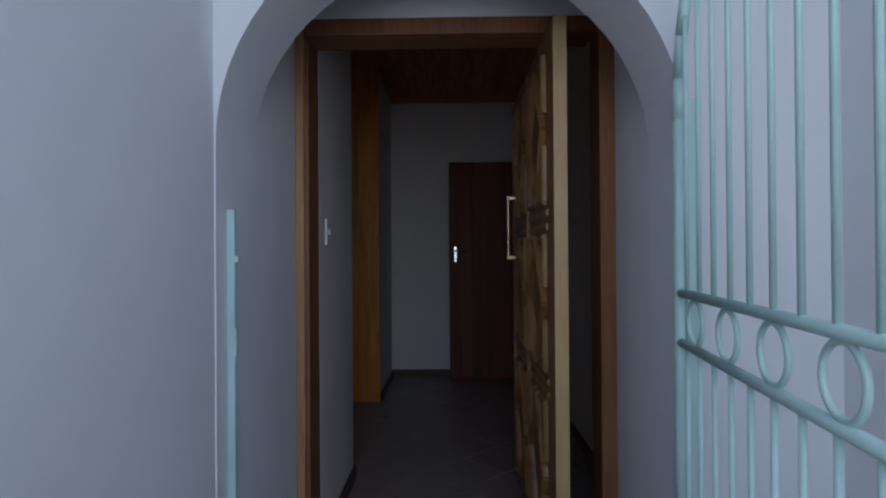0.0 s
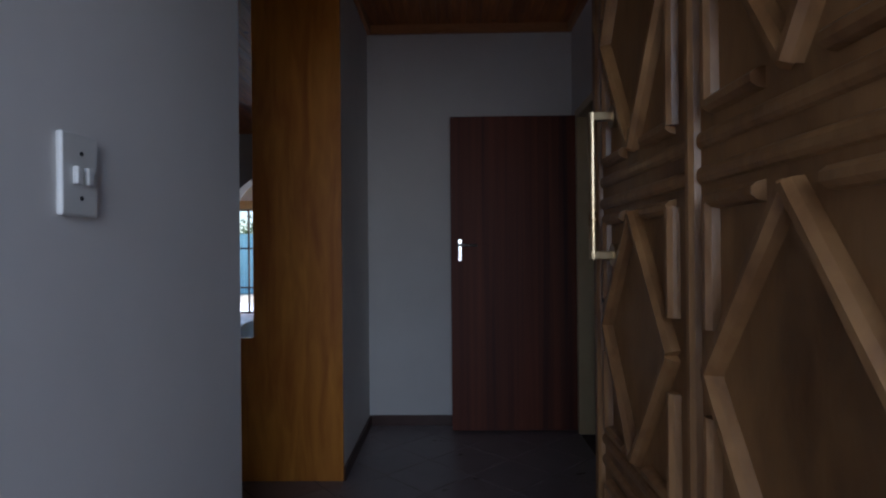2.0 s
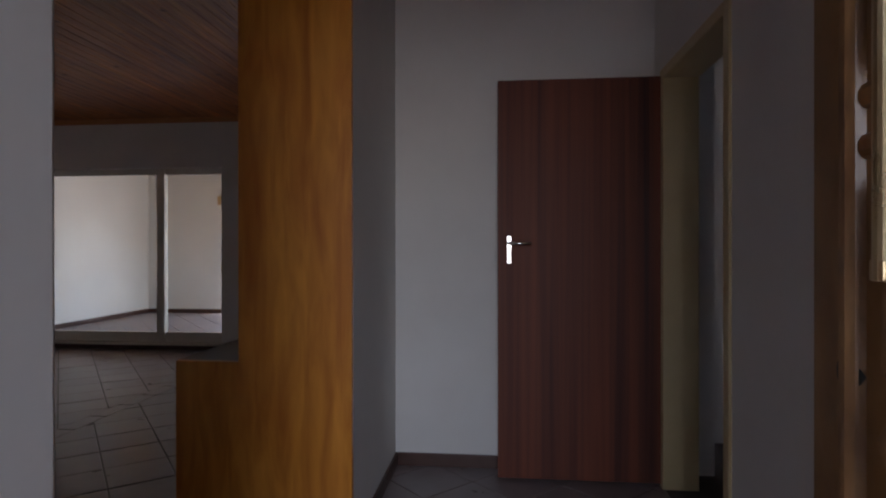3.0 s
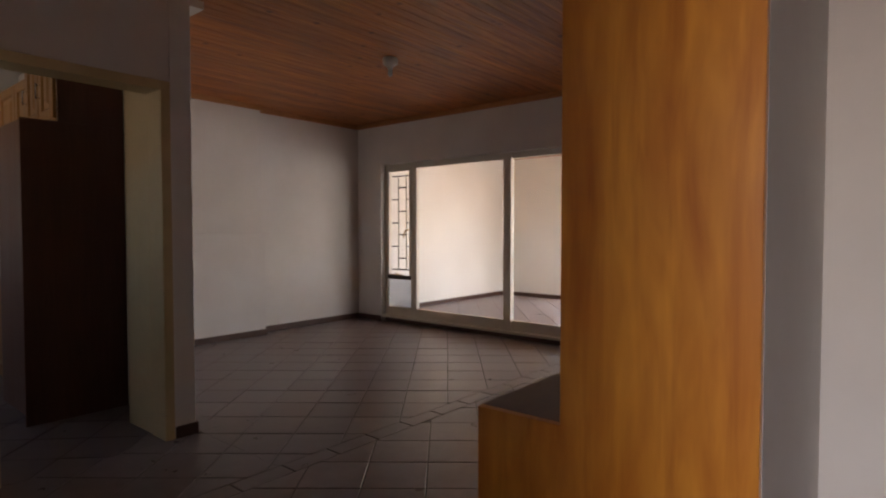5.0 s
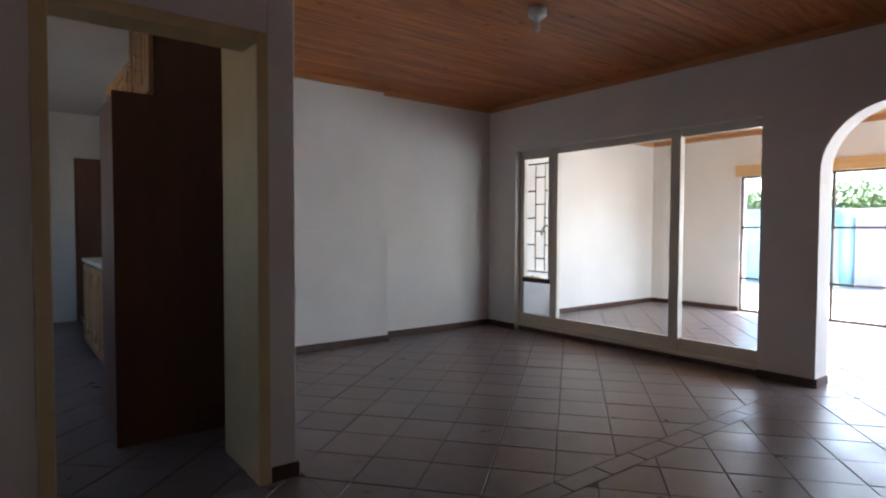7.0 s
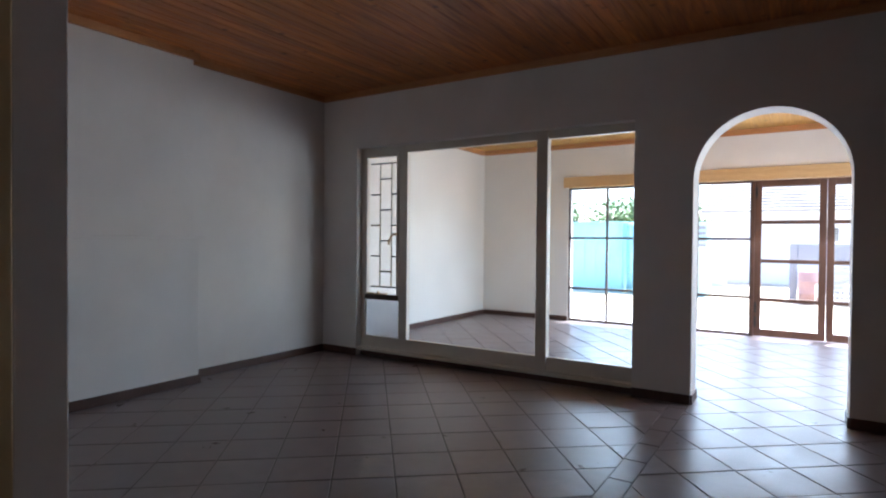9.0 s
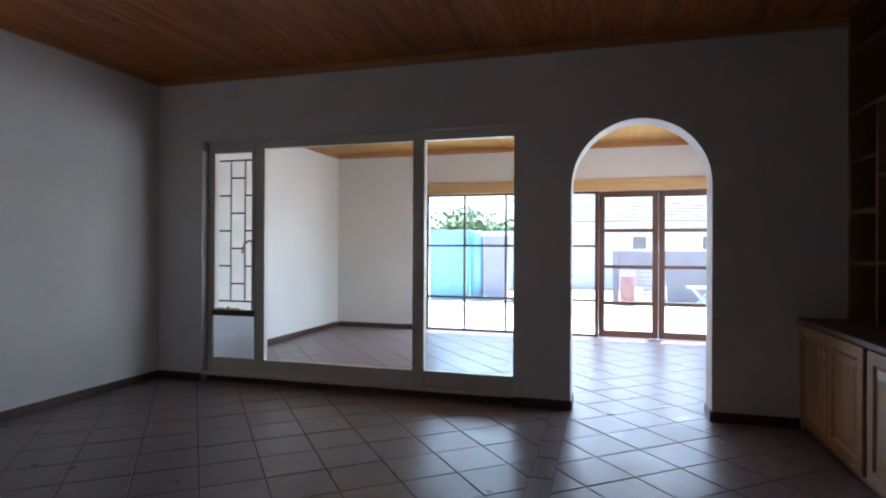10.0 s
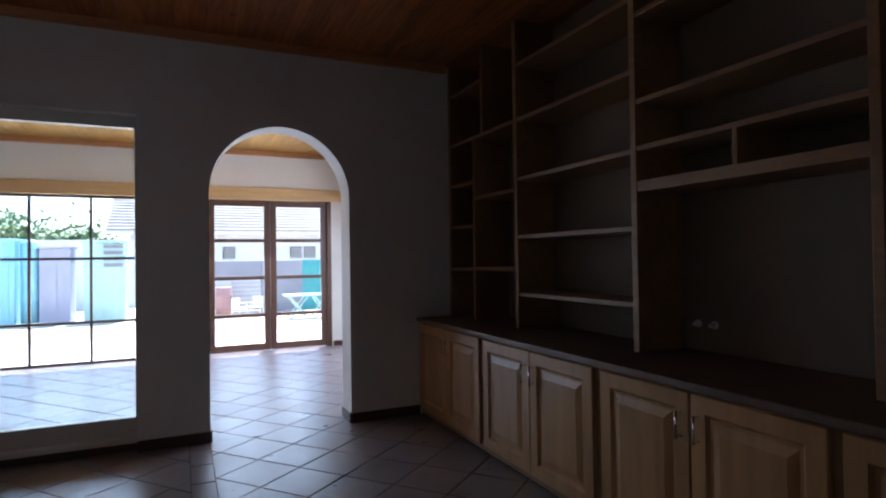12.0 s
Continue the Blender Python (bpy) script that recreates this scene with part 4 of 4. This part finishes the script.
def tree(x, y, height, spread, seed):
    rng = random.Random(seed)
    t = empty("tree", (x, y, -0.15))
    tagged(t, "leafy green tree behind the boundary wall", "tree", "trees behind the wall")
    bm = bmesh.new()
    tips = []

    def limb(a, d, length, radius, depth):
        b = a + d * length
        m = Matrix.Translation((a + b) / 2) @ d.to_track_quat("Z", "Y").to_matrix().to_4x4()
        bmesh.ops.create_cone(bm, cap_ends=False, segments=7, radius1=radius, radius2=radius * 0.65, depth=length, matrix=m)
        if depth == 0:
            tips.append(b)
            return
        tips.append(b)
        for _ in range(3):
            e = (d + Vector((rng.uniform(-1, 1), rng.uniform(-1, 1), rng.uniform(-0.2, 0.6))) * 0.9).normalized()
            limb(b, e, length * 0.66, radius * 0.6, depth - 1)
    limb(Vector((0, 0, 0)), Vector((0, 0, 1)), height * 0.42, 0.16, 3)
    mesh_object("trunk", bm, bark, t)
    bm = bmesh.new()
    for p in tips:
        for _ in range(42):
            c = p + Vector((rng.gauss(0, 1), rng.gauss(0, 1), rng.gauss(0, 0.8))) * spread
            a = Vector((rng.uniform(-1, 1), rng.uniform(-1, 1), rng.uniform(-1, 1))).normalized() * 0.13
            b = a.cross(Vector((rng.uniform(-1, 1), rng.uniform(-1, 1), rng.uniform(-1, 1)))).normalized() * 0.055
            bm.faces.new([bm.verts.new(c - a), bm.verts.new(c + b), bm.verts.new(c + a), bm.verts.new(c - b)])
    tagged(mesh_object("foliage", bm, leaf_green, t), kind="stuff")


for i, (x, y, h) in enumerate(((-9.5, 29, 2.3), (-7.0, 30.5, 2.7), (-4.6, 29.5, 2.1), (-12.5, 30, 2.8))):
    tree(x, y, h, 0.5, i + 3)

# kitchen window
for name, x0, x1, z0, z1, y in (("window_3", -5.4, -3.8, 1.1, 2.1, 2.5),):
    wv = empty(name, ((x0 + x1) / 2, y, z0))
    structure(wv, "plain cream steel window", "window")
    xm = (x0 + x1) / 2
    part_boxes(wv, "frame", [((x0, y, z0), (x1, y + 0.04, z0 + 0.04)), ((x0, y, z1 - 0.04), (x1, y + 0.04, z1)), ((x0, y, z0 + 0.04), (x0 + 0.04, y + 0.04, z1 - 0.04)),
                             ((x1 - 0.04, y, z0 + 0.04), (x1, y + 0.04, z1 - 0.04)), ((xm - 0.02, y, z0 + 0.04), (xm + 0.02, y + 0.04, z1 - 0.04))], white_frame, 0)
    p = part_boxes(wv, "pane", [((x0 + 0.04, y + 0.018, z0 + 0.04), (x1 - 0.04, y + 0.022, z1 - 0.04))], clear_glass, 0)
    p.visible_shadow = False

sw_ = empty("window_4", (1.5, 11.2, 0.25))
structure(sw_, "plain cream steel side window of the sun room", "window")
part_boxes(sw_, "frame", [((1.5, 10.1, 0.25), (1.54, 12.3, 0.29)), ((1.5, 10.1, 2.06), (1.54, 12.3, 2.1)), ((1.5, 10.1, 0.29), (1.54, 10.14, 2.06)),
                          ((1.5, 12.26, 0.29), (1.54, 12.3, 2.06)), ((1.5, 11.18, 0.29), (1.54, 11.22, 2.06))], white_frame, 0)
for a, b in ((10.14, 11.18), (11.22, 12.26)):
    p = part_boxes(sw_, "pane", [((1.518, a, 0.29), (1.522, b, 2.06))], clear_glass, 0)
    p.visible_shadow = False

# ---- floor tiles ----


def clip(poly, x0, x1, y0, y1):
    for axis, limit, sign in ((0, x0, 1), (0, x1, -1), (1, y0, 1), (1, y1, -1)):
        out = []
        for i, p in enumerate(poly):
            q = poly[(i + 1) % len(poly)]
            a, b = sign * (p[axis] - limit), sign * (q[axis] - limit)
            if a >= 0:
                out.append(p)
            if (a > 0 > b) or (a < 0 < b):
                k = a / (a - b)
                out.append((p[0] + k * (q[0] - p[0]), p[1] + k * (q[1] - p[1])))
        poly = out
        if len(poly) < 3:
            return []
    return poly


def tile_top(bm, poly, lift, at):
    cx, cy = at
    lower = [bm.verts.new((x - cx, y - cy, -0.005)) for x, y in poly]
    mx, my = sum(p[0] for p in poly) / len(poly), sum(p[1] for p in poly) / len(poly)
    upper = [bm.verts.new((mx + (x - mx) * 0.985 - cx, my + (y - my) * 0.985 - cy, lift)) for x, y in poly]
    edge = [bm.verts.new((x - cx, y - cy, lift - 0.0018)) for x, y in poly]
    n = len(poly)
    bm.faces.new(upper)
    for i in range(n):
        j = (i + 1) % n
        bm.faces.new((lower[i], lower[j], edge[j], edge[i]))
        bm.faces.new((edge[i], edge[j], upper[j], upper[i]))


def area(poly):
    return abs(sum(p[0] * q[1] - q[0] * p[1] for p, q in zip(poly, poly[1:] + poly[:1]))) / 2


rest = bmesh.new()
rng = random.Random(5)
count = 0
whole = None
# x0, x1, y0, y1, turn of the grid in degrees, and the place of one joint crossing along and across it
fields = [(-0.855, 1.33, 3.4, 9.15, 39.7, 4.76, 6.13), (LEFT, -0.98, 5.46, 9.15, 39.5, 3.605, 6.25), (KITCHEN_X, -0.98, 3.4, 5.46, 39.5, 3.605, 6.25), (-4.56, 1.33, 9.15, SUN_END + 0.15, 39.7, 4.76, 6.13),
          (1.33, HALL_R, 2.1, HALL_END, 45, 0.05, 0.05), (KITCHEN_END_X, KITCHEN_X, 2.65, 5.60, 45, 0.1, 0.1), (1.34, 2.86, -1.6, 2.1, 45, 0.0, 0.0)]
SIZE, JOINT = 0.311, 0.0055
for fi, (x0, x1, y0, y1, deg, along, across) in enumerate(fields):
    c, s = math.cos(radians(deg)), math.sin(radians(deg))
    for i in range(-70, 71):
        for j in range(-70, 71):
            u, v = along + (i + 0.5) * SIZE, across + (j + 0.5) * SIZE
            px, py = u * c - v * s, u * s + v * c
            if not (x0 - 0.3 < px < x1 + 0.3 and y0 - 0.3 < py < y1 + 0.3):
                continue
            h = (SIZE - JOINT) / 2
            full = [(px + a * c - b * s, py + a * s + b * c) for a, b in ((-h, -h), (h, -h), (h, h), (-h, h))]
            poly = clip(full, x0, x1, y0, y1)
            if not poly or area(poly) < 0.0015:
                continue
            lift = rng.uniform(-0.0012, 0.0004)
            near = count < 290 and fi in (0, 1) and px > -2.7 and area(poly) > 0.02
            if near:
                bm = bmesh.new()
                tile_top(bm, poly, lift, (px, py))
                o = mesh_object("tile", bm, tile, floor)
                o.location = (px, py, 0)
                count += 1
            else:
                tile_top(rest, poly, lift, (0, 0))
# border strip of cut tiles
y = 3.42
while y < 9.1:
    e = y + 0.295
    tile_top(rest, [(-0.976, y), (-0.859, y), (-0.859, e - 0.008), (-0.976, e - 0.008)], 0.0, (0, 0))
    y = e
o = mesh_object("tiles", rest, tile, floor)
tagged(o, kind="stuff")
